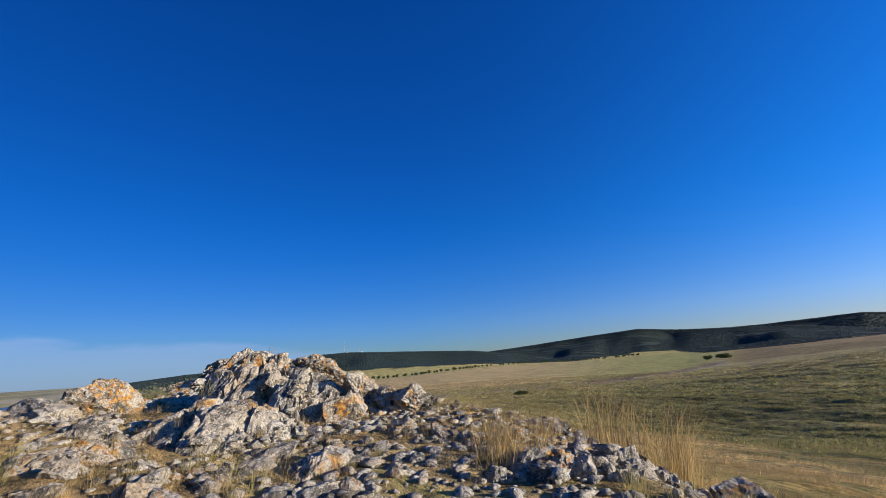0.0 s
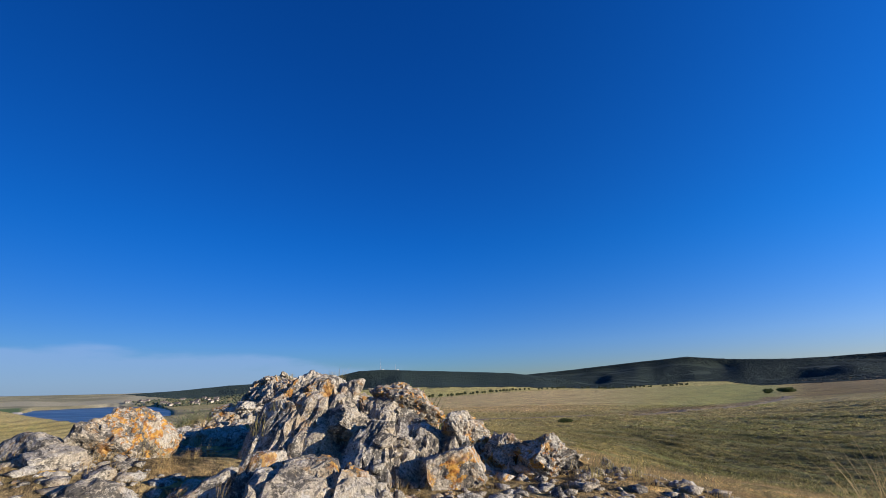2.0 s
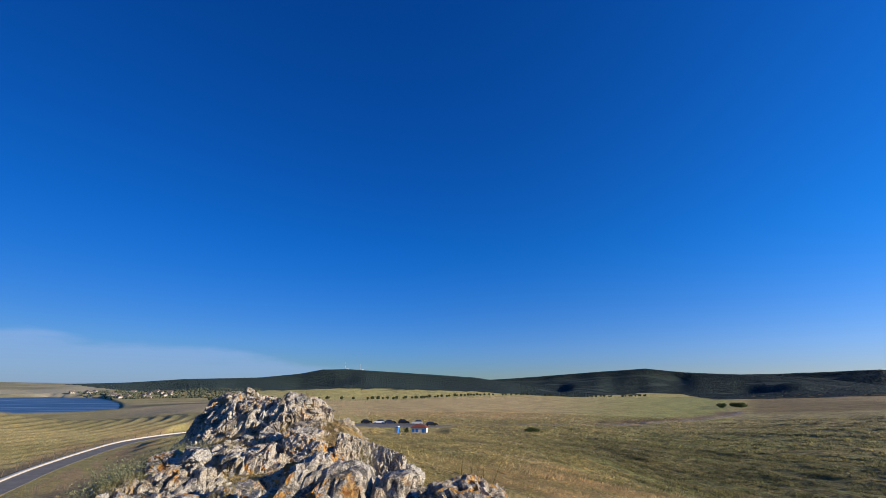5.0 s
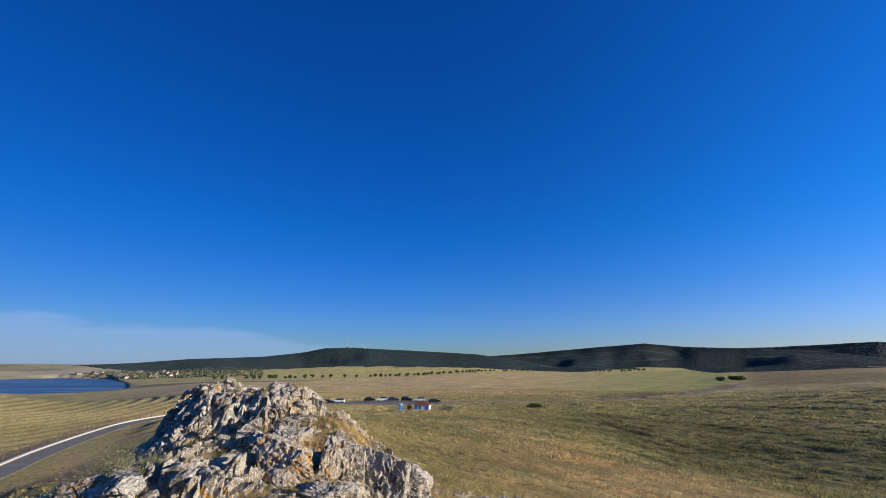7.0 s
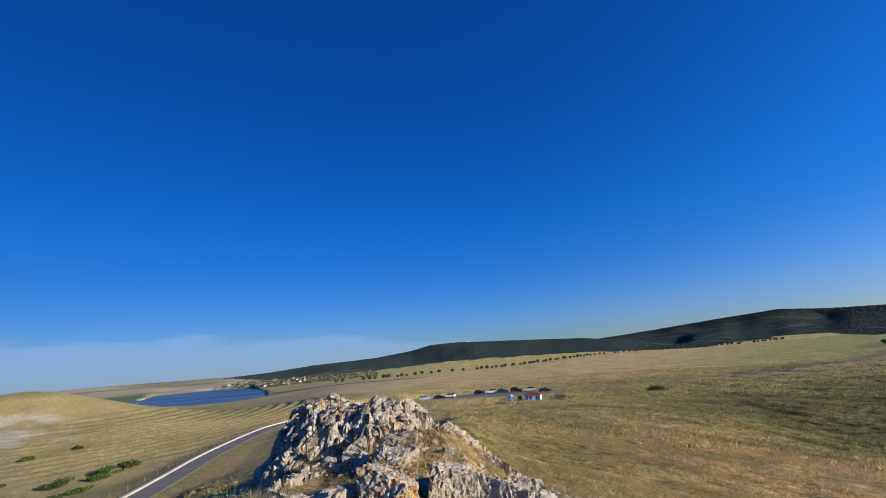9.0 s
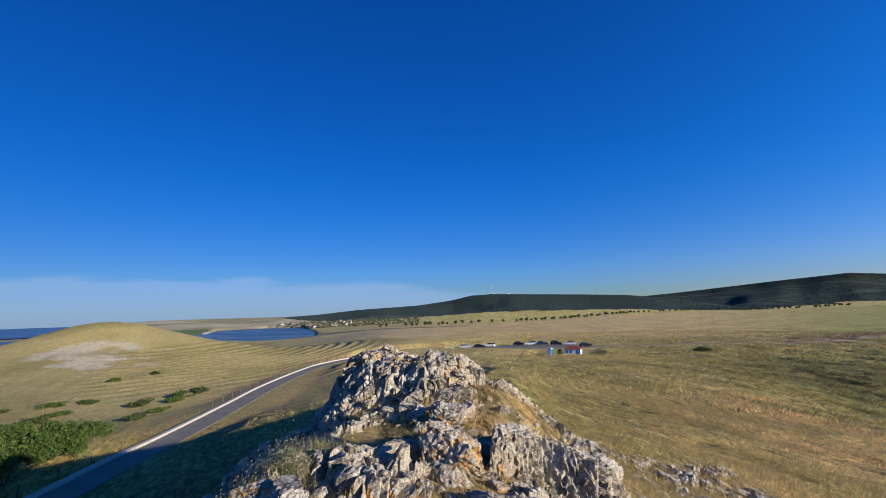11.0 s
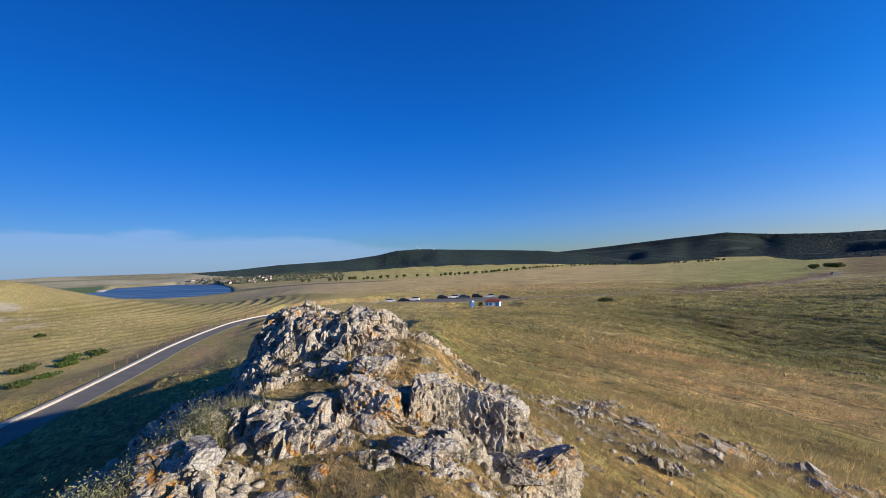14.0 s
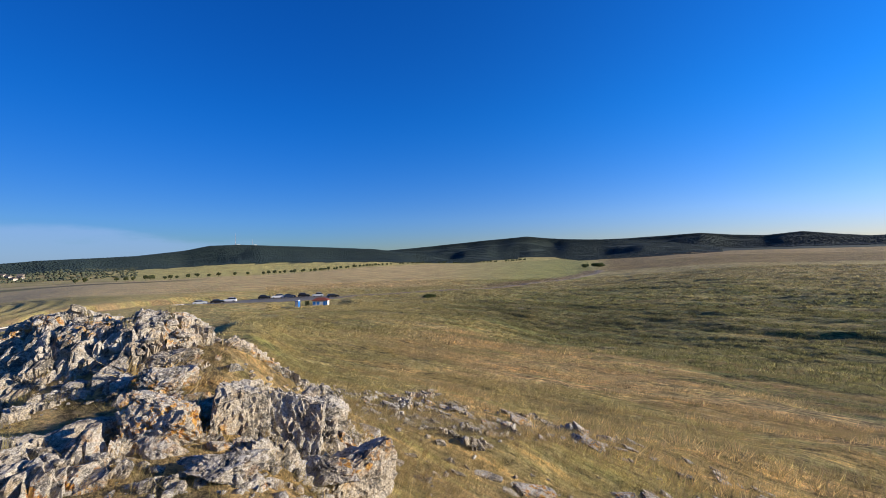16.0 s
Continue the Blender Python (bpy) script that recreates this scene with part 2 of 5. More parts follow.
def layer(r, az, base, foot, ridge, azs, els):
    """A far ridge, given by how high its crest stands over the level, bearing by bearing."""
    top = EYE_Z + ridge * np.tan(np.radians(np.interp(az, azs, els)))
    spur = (ridge - foot) * (0.26 * vnoise(az / 5.5 + ridge, r / 1500, 71) + 0.12 * vnoise(az / 2.2, r / 900 + ridge, 72) - 0.19)
    up = ss(foot, ridge, r + spur * ss(foot + 250, foot + 600, r) * ss(ridge, ridge - 250, r)) * (1 - 0.35 * ss(ridge, ridge * 1.35, r))
    return base + (top - base) * up


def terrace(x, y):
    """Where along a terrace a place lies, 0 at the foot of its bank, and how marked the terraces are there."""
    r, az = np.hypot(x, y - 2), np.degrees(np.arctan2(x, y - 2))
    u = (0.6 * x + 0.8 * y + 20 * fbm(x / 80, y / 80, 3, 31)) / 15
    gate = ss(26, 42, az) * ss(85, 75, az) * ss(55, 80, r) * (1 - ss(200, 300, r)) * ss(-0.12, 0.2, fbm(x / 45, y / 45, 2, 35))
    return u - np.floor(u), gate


def land(x, y):
    x, y = np.asarray(x, float), np.asarray(y, float)
    r, az = np.hypot(x, y - 2), np.degrees(np.arctan2(x, y - 2))
    left = ss(-20, -36, az)
    fall = np.interp(az, [-60, -12, 8, 25, 60], [-8.6, -9.0, -6.5, -4.5, -2])
    base = fall * (ss(150, 900, r) * (1 - left) + ss(120, 420, r) * left) - 2.5 * left * ss(45, 100, r)
    right = ss(34, 56, az) * (1 - ss(120, 160, az))
    base = base + right * (7 * ss(110, 300, r) + 8 * ss(330, 850, r))
    # the bare hill beyond the road
    d = np.hypot((x + 178) * 1.0, y - 142)
    hill = 19.5 / (1 + (d / 40) ** 2) * (1 - ss(150, 330, d))
    base = base + hill
    # the spur with the outcrop on it
    dx = x - axis_x(y)
    dd = np.maximum(np.abs(dx) - axis_w(y), 0)
    long = np.where(dx > 0, 38.0, 17.0)
    cliff = np.where(dx > 0, 0.13, 0.13 + 0.08 * ss(2, 6, y) * ss(24, 16, y))
    prof = (1 - cliff) * np.exp(-dd / long) + cliff * np.exp(-(dd / 2.2) ** 2)
    z = base + np.maximum(axis_z(y) - base, 0) * prof * ss(175, 110, y)
    z = z - 0.07 * np.clip(dx, -3, 4) * ss(-12, -5, y) * ss(4, 1, y)
    # far ridges
    z0 = z
    z = np.maximum(z, layer(r, az, z0, 1300, 2300, [-62, -54, -50, -47, -40, -35, -28, -22], [-.6, -.45, -.05, .08, .05, .03, .1, -.3]))
    z = np.maximum(z, layer(r, az, z0, 800, 1750, [-38, -30, -25, -20.8, -17, -13, -10, -7, 0, 5, 9, 11.3, 14, 24],
                            [-.3, .12, .56, .72, .9, 1.35, 1.95, 2.05, 1.75, 1.5, 1.3, 1.0, .6, -1]))
    z = np.maximum(z, layer(r, az, z0, 1150, 2600, [2, 9, 11.3, 15, 20, 25, 30, 34, 37, 41, 46, 52],
                            [-1, .8, 1.05, 1.3, 1.7, 2.1, 2.42, 1.95, 1.8, 1.6, 1.2, .3]))
    z = np.maximum(z, layer(r, az, z0, 2300, 3600, [30, 37, 42, 46, 50, 53, 56, 59, 62, 64, 68, 80],
                            [-1, 1.75, 1.75, 1.9, 2.05, 1.7, 1.5, 1.75, 1.3, 1.05, 1.2, 1.0]))
    # lagoon and sea lie below the water level
    shore = 22 * fbm(x / 90, y / 90, 3, 57)
    near = np.interp(az, [-46, -42.5, -38, -34, -30], [700, 640, 560, 545, 572])
    past_ = np.interp(az, [-46, -42.6, -41.6, -36, -32, -30], [885, 885, 1120, 1180, 1060, 700])
    lake = ss(-12, 12, r + shore - near) * ss(12, -12, r + shore - past_) * ss(-30.0, -30.8, az + shore / 40) * ss(-46.2, -45.2, az)
    sea = ss(-50, -55, az) * ss(700, 1100, r) * (1 - ss(-120, -150, -np.abs(az)))
    z = z + lake * (-14 - z) + sea * (-14 - z) * (1 - lake)
    # relief of the grass
    z = z + fbm(x / 60, y / 60, 3, 5) * 1.2 * ss(25, 90, r) * (1 - lake) * (1 - 0.75 * left * ss(200, 400, r))
    z = z + fbm(x / 4, y / 4, 4, 9) * 0.25 * (1 - ss(40, 120, r))
    # hummocks of wind-combed grass
    hum = fbm((x * 0.62 - y * 0.78) / 13, (x * 0.78 + y * 0.62) / 3.2, 4, 21, 0.6)
    z = z + hum * (0.16 + 0.52 * ss(30, 100, r) * ss(8, 26, az)) * ss(9, 22, r) * (1 - ss(240, 420, r)) * ss(8, 22, np.hypot(x - 4, y - 144))
    # low terraces on the slopes either side
    step, gate = terrace(x, y)
    z = z - 3.2 * ss(16, 36, az) * ss(110, 75, az) * np.exp(-((r - 82) / 22) ** 2)
    z = z + 0.8 * (ss(0.0, 0.13, step) - step) * gate
    flank = ss(-20, -27, az) * ss(-58, -48, az) * ss(95, 125, r) * ss(260, 220, r)
    z = z + 0.26 * flank * ss(34, 52, np.hypot(x + 178, y - 142)) * np.sin(np.hypot(x + 178, y - 142) * 1.2 + 5 * fbm(x / 60, y / 60, 2, 33))
    # level bed of the road and the car park
    d = off_line(x, y, ROAD_LINE) if np.ndim(x) else 99.0
    bed = ss(9, 3.6, d)
    lot = ss(-44, -38, x) * ss(20, 14, x) * ss(152, 158, y) * ss(184, 178, y)
    lot = np.maximum(lot, ss(-8, -4, x) * ss(17, 12, x) * ss(125, 131, y) * ss(162, 152, y))
    z = z + (0.0 - z) * np.maximum(bed, lot * (r < 400))
    return z


def grid_mesh(name, x, y, z, wrap=False):
    """A sheet from arrays of rows and columns."""
    rows, cols = x.shape
    me = bpy.data.meshes.new(name)
    idx = np.arange(rows * cols).reshape(rows, cols)
    a, b = idx[:-1], idx[1:]
    if wrap:
        q = np.stack([a, b, np.roll(b, -1, 1), np.roll(a, -1, 1)], -1).reshape(-1, 4)
    else:
        q = np.stack([a[:, :-1], a[:, 1:], b[:, 1:], b[:, :-1]], -1).reshape(-1, 4)
    me.vertices.add(rows * cols)
    me.vertices.foreach_set("co", np.stack([x, y, z], -1).astype(np.float32).ravel())
    me.loops.add(q.size)
    me.loops.foreach_set("vertex_index", q.ravel().astype(np.int32))
    me.polygons.add(len(q))
    me.polygons.foreach_set("loop_start", (np.arange(len(q)) * 4).astype(np.int32))
    me.polygons.foreach_set("use_smooth", np.ones(len(q), bool))
    me.update(calc_edges=True)
    return me


def paint(me, rgb, growth):
    """Colour of the cover, and in the alpha how tufted it grows."""
    a = me.color_attributes.new("cover", "FLOAT_COLOR", "POINT")
    a.data.foreach_set("color", np.concatenate([rgb, growth[:, None]], 1).astype(np.float32).ravel())


CX, CY = 1.5, -9.0                     # middle of the sheet's rings
ring = np.concatenate([np.arange(0.3, 26, 0.16), 26 * 1.009 ** np.arange(0, 258), 262 * 1.025 ** np.arange(0, 122)])
ring[0], ring[-1] = 0.002, 5200
turn = np.radians(np.concatenate([np.arange(-76, 76, 0.25), np.arange(76, 284, 4.0)]))
rr, tt = np.meshgrid(ring, turn, indexing="ij")
gx, gy = CX + rr * np.sin(tt), CY + rr * np.cos(tt)
gz = land(gx, gy)


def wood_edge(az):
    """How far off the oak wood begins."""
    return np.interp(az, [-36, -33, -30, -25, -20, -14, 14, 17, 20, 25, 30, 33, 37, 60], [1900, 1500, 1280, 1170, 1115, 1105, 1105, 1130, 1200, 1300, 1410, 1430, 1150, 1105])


def cover(x, y):
    """Colour of the ground: dry grass, stubble, plough, pasture, forest floor, and some painted shade."""
    r, az = np.hypot(x, y - 2), np.degrees(np.arctan2(x, y - 2))
    c = np.empty(x.shape + (3,))
    c[...] = (0.37, 0.30, 0.12)
    def lay(mask, rgb):
        c[...] = c * (1 - mask[..., None]) + np.array(rgb) * mask[..., None]
    big = fbm(x / 25, y / 25, 4, 41)
    lay(ss(-0.05, 0.35, big) * 0.7, (0.235, 0.205, 0.07))
    comb = fbm((x * 0.58 - y * 0.81) / 14, (x * 0.81 + y * 0.58) / 3.0, 4, 43, 0.65)
    reach = np.interp(az, [-10, 5, 20, 64], [120, 95, 66, 30]) * (1 + 0.5 * comb)
    green = ss(0.85, 1.25, r / reach) * ss(-12, 12, az) * (1 - ss(330, 500, r))
    lay(green * (0.95 - 0.5 * ss(0.0, 0.4, comb)) * ss(0, 34, az), (0.195, 0.182, 0.062))
    lay((1 - green) * ss(10, 16, r) * ss(5, 22, az) * ss(-0.25, 0.2, comb) * ss(80, 60, r) * 0.75, (0.48, 0.345, 0.155))
    lay(green * ss(130, 230, r) * 0.8, (0.34, 0.28, 0.13))
    # bank past the hollow: olive growth, with shade put into its colour
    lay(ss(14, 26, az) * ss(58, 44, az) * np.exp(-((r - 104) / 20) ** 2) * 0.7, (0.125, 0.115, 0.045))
    # terrace banks darker and greener than the grass round them
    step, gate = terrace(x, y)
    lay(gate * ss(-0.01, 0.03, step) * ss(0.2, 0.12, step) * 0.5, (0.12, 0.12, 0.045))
    lay(ss(17, 8, np.hypot((x - axis_x(y)) * 1.4, y - 4)) * 0.8, (0.43, 0.315, 0.15))
    # stubble field up to the row of trees
    row = np.interp(x, [-600, -141, 127, 495, 1500], [560, 690, 925, 1070, 1200])
    field = ss(205, 225, y + 0.12 * x + 6 * big) * ss(row, row - 12, y) * ss(39.5, 37, az) * ss(-32, -28, az)
    lay(field, (0.42, 0.325, 0.16))
    lay(field * ss(12, 35, az), (0.25, 0.25, 0.085))
    lay(field * ss(-8, -16, az) * ss(520, 540, r) * ss(640, 620, r), (0.16, 0.16, 0.06))
    lay(field * ss(-8, -16, az) * ss(560, 575, r) * ss(600, 590, r), (0.15, 0.10, 0.075))
    past = ss(row - 4, row + 8, y) * ss(1560, 1500, r) * ss(-22, -16, az)
    lay(past, (0.36, 0.32, 0.12))
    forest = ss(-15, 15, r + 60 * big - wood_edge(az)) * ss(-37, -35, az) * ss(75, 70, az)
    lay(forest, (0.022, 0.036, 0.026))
    far = ss(700, 1200, r) * ss(-30, -33, az)
    lay(far, (0.40, 0.345, 0.19))
    patch = fbm(x / 260, y / 120, 4, 63, 0.6)
    lay(far * ss(0.02, 0.2, patch) * 0.7, (0.21, 0.20, 0.10))
    lay(far * ss(-0.05, -0.25, patch) * 0.6, (0.47, 0.42, 0.27))
    lay(ss(-42.2, -42.6, az) * ss(700, 740, r) * ss(1180, 1100, r), (0.11, 0.17, 0.055))
    lay(ss(-43.1, -42.9, az) * ss(-41.9, -42.2, az) * ss(885, 895, r) * ss(980, 950, r), (0.52, 0.47, 0.40))
    lay(ss(-28.0, -30.3, az) * ss(-33, -30.5, az) * ss(540, 560, r) * ss(760, 700, r) * 0.7, (0.20, 0.19, 0.11))
    if x.ndim > 1:
        verge = off_line(x, y, ROAD_LINE)
        lay(ss(2.5, 3.5, verge) * ss(13, 7, verge) * ss(40, 60, y) * ss(-0.3, 0.1, comb) * 0.75, (0.30, 0.205, 0.105))
        off = off_line(x, y, TRACK_LINE)
        above = ss(-4, 4, y - np.interp(x, TRACK_LINE[:, 0], TRACK_LINE[:, 1]))
        lay(ss(18, 11, off) * above * ss(60, 110, x) * ss(250, 225, x), (0.22, 0.17, 0.09))
        lay(ss(4.0, 2.5, off) * 0.9, (0.30, 0.25, 0.17))
    # terraces of the bare hill, darker along their troughs
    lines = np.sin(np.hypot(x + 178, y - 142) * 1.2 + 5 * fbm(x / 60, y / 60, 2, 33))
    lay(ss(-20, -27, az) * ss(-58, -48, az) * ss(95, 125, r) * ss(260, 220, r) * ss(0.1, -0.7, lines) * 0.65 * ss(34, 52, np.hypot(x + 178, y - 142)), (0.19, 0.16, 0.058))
    scree = ss(0.1, 0.45, fbm(x / 9, y / 9, 4, 51) + 1.0 * ss(32, 4, np.hypot((x + 140) / 1.2, y - 110)) - 0.5)
    lay(scree * 0.6, (0.50, 0.45, 0.375))
    rid = ss(38, 41, az) * ss(300, 340, r + 20 * comb) * ss(1500, 1300, r)
    lay(rid, (0.20, 0.15, 0.065))
    lay(rid * ss(560, 600, r) * ss(40, 50, az), (0.27, 0.205, 0.10))
    return c


ground_me = grid_mesh("ground", gx, gy, gz, wrap=True)
grazed = ss(-8, -22, np.degrees(np.arctan2(gx, gy - 2))) * ss(45, 85, np.hypot(gx, gy - 2))
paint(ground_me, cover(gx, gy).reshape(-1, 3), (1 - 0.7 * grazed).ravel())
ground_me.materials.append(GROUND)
ground = tagged(new("ground", ground_me), "dry grass slopes, stubble fields and distant wooded hills", "ground", kind="structure")


# ---- bedrock of the outcrop ----
# heads of rock: middle x and y, half sizes, top, drop at the half size, turn in degrees
NEAR_HEADS = [
    (0.15, 0.2, 1.1, 0.85, 12.05, 0.42, 10), (-1.3, 1.35, 0.7, 0.6, 11.72, 0.3, 0),
    # the head at (-0.15, 3.7) is added to throw shade on the hollow
    (-0.25, 2.55, 0.75, 0.9, 12.86, 0.6, 20), (0.75, 2.3, 0.75, 0.75, 12.56, 0.45, -10), (-0.15, 3.7, 0.5, 0.75, 12.55, 0.5, 0),
    (0.7, 1.35, 0.5, 0.45, 12.3, 0.4, 0), (1.65, 1.95, 0.42, 0.4, 12.18, 0.4, 0),
    (1.45, 1.3, 0.35, 0.35, 12.08, 0.35, 0), (2.55, 1.5, 0.7, 0.4, 11.9, 0.45, -15),
    (3.95, 1.75, 0.75, 0.4, 11.42, 0.4, -20), (2.95, -0.05, 0.45, 0.35, 11.42, 0.35, 0),
]
FRONT_HEADS = [
    (4.3, -1.75, 0.7, 0.35, 11.15, 0.5, -36), (-0.6, -1.4, 0.55, 0.5, 11.88, 0.35, 20), (-0.05, -1.5, 0.45, 0.4, 11.72, 0.3, 0),
    (0.3, -2.6, 0.5, 0.4, 11.42, 0.25, 0), (1.7, -2.2, 0.7, 0.4, 11.2, 0.2, 10), (3.3, -2.6, 0.35, 0.22, 10.88, 0.2, -20),
    (-1.75, 0.5, 0.8, 0.45, 11.78, 0.35, 30), (4.9, -2.6, 0.45, 0.3, 10.85, 0.35, -36),
]
MIDDLE_HEADS = [
    (-2.0, 5.0, 1.3, 0.8, 12.2, 0.3, 0), (-3.2, 6.5, 0.7, 0.55, 12.28, 0.35, 20), (-1.5, 7.5, 1.1, 0.55, 12.0, 0.3, -10),
    (-2.25, 8.5, 0.5, 0.4, 12.28, 0.35, 0), (-1.7, 9.8, 0.8, 0.8, 12.0, 0.5, 15), (-0.6, 10.8, 0.6, 0.6, 11.5, 0.5, 10),
    (0.35, 10.6, 0.5, 0.6, 11.35, 0.45, 0), (-0.2, 8.2, 0.8, 0.4, 11.35, 0.3, -20), (-2.6, 11.3, 0.7, 0.6, 12.3, 0.4, 0),
    (-4.3, 7.0, 0.9, 0.5, 11.7, 0.4, 10), (-2.8, 7.75, 0.95, 0.4, 12.3, 0.5, 8), (-1.6, 8.9, 0.6, 0.5, 12.2, 0.6, 0),
]
LEFT_HEADS = [
    (-7.5, 12.6, 0.6, 0.8, 11.1, 0.8, 0), (-7.2, 11.3, 0.7, 0.7, 10.85, 0.8, 20), (-6.9, 10.3, 0.6, 0.6, 10.6, 0.7, 0), (-5.0, 7.2, 0.7, 0.6, 11.1, 0.6, 0),
    (-5.5, 8.3, 0.8, 0.7, 11.1, 0.7, 0), (-5.6, 9.8, 0.8, 0.8, 11.5, 0.9, 0), (-6.5, 10.8, 0.9, 0.8, 11.3, 0.9, 0),
    (-5.2, 9.0, 0.7, 0.6, 11.4, 0.8, 0), (-6.2, 9.0, 0.8, 0.7, 10.95, 0.9, 0), (-7.2, 9.8, 0.9, 0.8, 10.6, 0.9, 0), (-6.7, 8.1, 0.8, 0.7, 10.6, 0.9, 0), (-3.7, 5.5, 0.8, 0.5, 12.0, 0.35, 10), (-5.0, 5.8, 0.9, 0.6, 11.15, 0.5, 0), (-4.4, 4.2, 0.8, 0.6, 11.5, 0.4, 0),
    (-6.6, 9.6, 0.9, 0.9, 10.7, 0.5, 0),
]
CREST_HEADS = [
    (-3.1, 13.5, 1.0, 1.1, 13.25, 0.5, 10), (-4.95, 14.1, 1.0, 1.1, 13.28, 0.5, 0), (-4.1, 13.6, 1.3, 1.0, 13.25, 0.4, 0),
    (-4.9, 12.4, 0.8, 0.6, 12.45, 0.4, 0), (-2.4, 12.4, 1.0, 0.5, 12.4, 0.3, -12), (-1.5, 14.6, 0.8, 0.7, 12.2, 0.4, 0),
    (-0.55, 13.3, 0.8, 0.6, 11.75, 0.4, 0), (0.35, 13.2, 0.7, 0.7, 11.25, 0.4, 0), (-6.6, 12.6, 1.2, 1.3, 11.3, 0.6, 0),
    (-5.8, 10.4, 0.9, 0.9, 10.9, 0.5, 0),
]


def rockiness(x, y):
    """How much bare rock breaks through, 0 to 1."""
    dx = x - axis_x(y)
    w = axis_w(y)
    m = ss(w + 3.0, w + 0.6, np.abs(dx + 0.4)) * ss(-9, -4, y) * ss(19.5, 16, y) * (0.40 + 0.22 * ss(2, 6, y))
    m = np.maximum(m, 0.42 * ss(13, 7, np.abs(dx - 9)) * ss(2, 9, y) * ss(32, 20, y))
    m = m * (1 - 0.35 * ss(1.0, 2.5, dx) * ss(4, 2, y))
    m = m * (1 - 0.85 * ss(1.5, 0.6, np.hypot(x + 3.5, (y - 9.9) * 0.8))) * (1 - 0.7 * ss(0.9, 0.3, np.hypot(x + 2.4, (y - 7.0))))
    return np.clip(m + 1.3 * fbm(x / 1.9, y / 1.9, 4, 77) * ss(0.02, 0.4, m), 0, 1)


def bedrock(x, y):
    m = rockiness(x, y)
    wx, wy = x + 0.22 * fbm(x * 1.3, y * 1.3, 3, 3), y + 0.22 * fbm(x * 1.3, y * 1.3, 3, 4)
    e1, ox, oy, a, b, c = cells(wx * 0.9 + wy * 0.25, wy * 0.9 - wx * 0.25, 1.1, 50)
    big = 0.30 * (a - 0.5) + 0.34 * ((b - 0.5) * ox + (c - 0.5) * oy) - 0.40 * ss(0.12, 0.0, e1)
    e2, ox, oy, a, b, c = cells(wx, wy * 1.3, 0.46, 60)
    mid = 0.20 * (a - 0.5) + 0.42 * ((b - 0.5) * ox + (c - 0.5) * oy) - 0.34 * ss(0.075, 0.0, e2)
    e3, ox, oy, a, b, c = cells(wx, wy * 1.2, 0.17, 70)
    small = 0.06 * (a - 0.5) + 0.45 * ((b - 0.5) * ox + (c - 0.5) * oy) - 0.085 * ss(0.035, 0.0, e3)
    h = big + 0.55 * mid + 0.32 * small + 0.08 * fbm(x * 4, y * 4, 3, 8) + 0.05 * np.abs(fbm(x * 7, y * 7, 3, 12))
    base = land(x, y)
    z = base - 0.28 + 0.42 * m + h * ss(0.1, 0.6, m) * 0.9
    for cx, cy, sx, sy, top, drop, turn in NEAR_HEADS + FRONT_HEADS + MIDDLE_HEADS + LEFT_HEADS + CREST_HEADS:
        c, s = math.cos(radians(turn)), math.sin(radians(turn))
        q = np.hypot(((wx - cx) * c + (wy - cy) * s) / sx, (-(wx - cx) * s + (wy - cy) * c) / sy)
        z = np.maximum(z, np.where(q < 2.2, top - 0.16 - drop * q ** 2.2 + h * 0.7 - 0.04, -99))
    return z


bx, by = np.meshgrid(np.arange(-8.5, 9.5, 0.04), np.arange(-5.5, 24, 0.045), indexing="xy")
bz = bedrock(bx, by)


def vnoise3(x, y, z, seed=0):
    """Smooth noise in space, from two sheets of noise blended along z."""
    k = np.floor(z)
    u = z - k
    u = u * u * (3 - 2 * u)
    return vnoise(x + 37.1 * k, y - 53.7 * k, seed) * (1 - u) + vnoise(x + 37.1 * (k + 1), y - 53.7 * (k + 1), seed) * u


# steep sides are pushed in and out into ledges and hollows
bs_ = bz
for _ in range(3):
    bs_ = sum(np.roll(np.roll(bs_, i_, 0), j_, 1) for i_ in (-2, 0, 2) for j_ in (-2, 0, 2)) / 9
sy_, sx_ = np.gradient(bs_, 0.045, 0.04)
steep = np.minimum(np.hypot(sx_, sy_), 3.0)
push = 0.0
for s_, a_, q_ in ((2.6, 0.16, 1), (7.1, 0.06, 2), (16.3, 0.025, 3)):
    push = push + a_ * vnoise3(bx * s_, by * s_, bz * s_ * 1.8, 200 + q_)
# blocks and cracks on the faces
for size_, deep_, q_ in ((0.6, 0.17, 310), (0.2, 0.09, 330)):
    e_, _, _, a_, b_, c_ = cells(bx * 0.8 - by * 0.6 + 0.3 * push, bz * 1.25 + 0.3 * by + 0.2 * push, size_, q_)
    push = push + deep_ * (a_ - 0.5) - deep_ * 0.7 * ss(0.06, 0.0, e_)
run = np.maximum(np.hypot(sx_, sy_), 1e-6)
push = push * (0.45 + 0.55 * ss(3.8, 6.0, by))
k_ = push * ss(0.25, 1.2, steep)
bed_me = grid_mesh("limestone_outcrop", bx - sx_ / run * k_, by - sy_ / run * k_, bz + push * 0.3)
bed_me.polygons.foreach_set("use_smooth", np.zeros(len(bed_me.polygons), bool))
bed_me.materials.append(ROCK)
outcrop = tagged(new("limestone_outcrop", bed_me), "cracked pale limestone bedrock with orange lichen breaking through the grass", "rock", kind="structure")


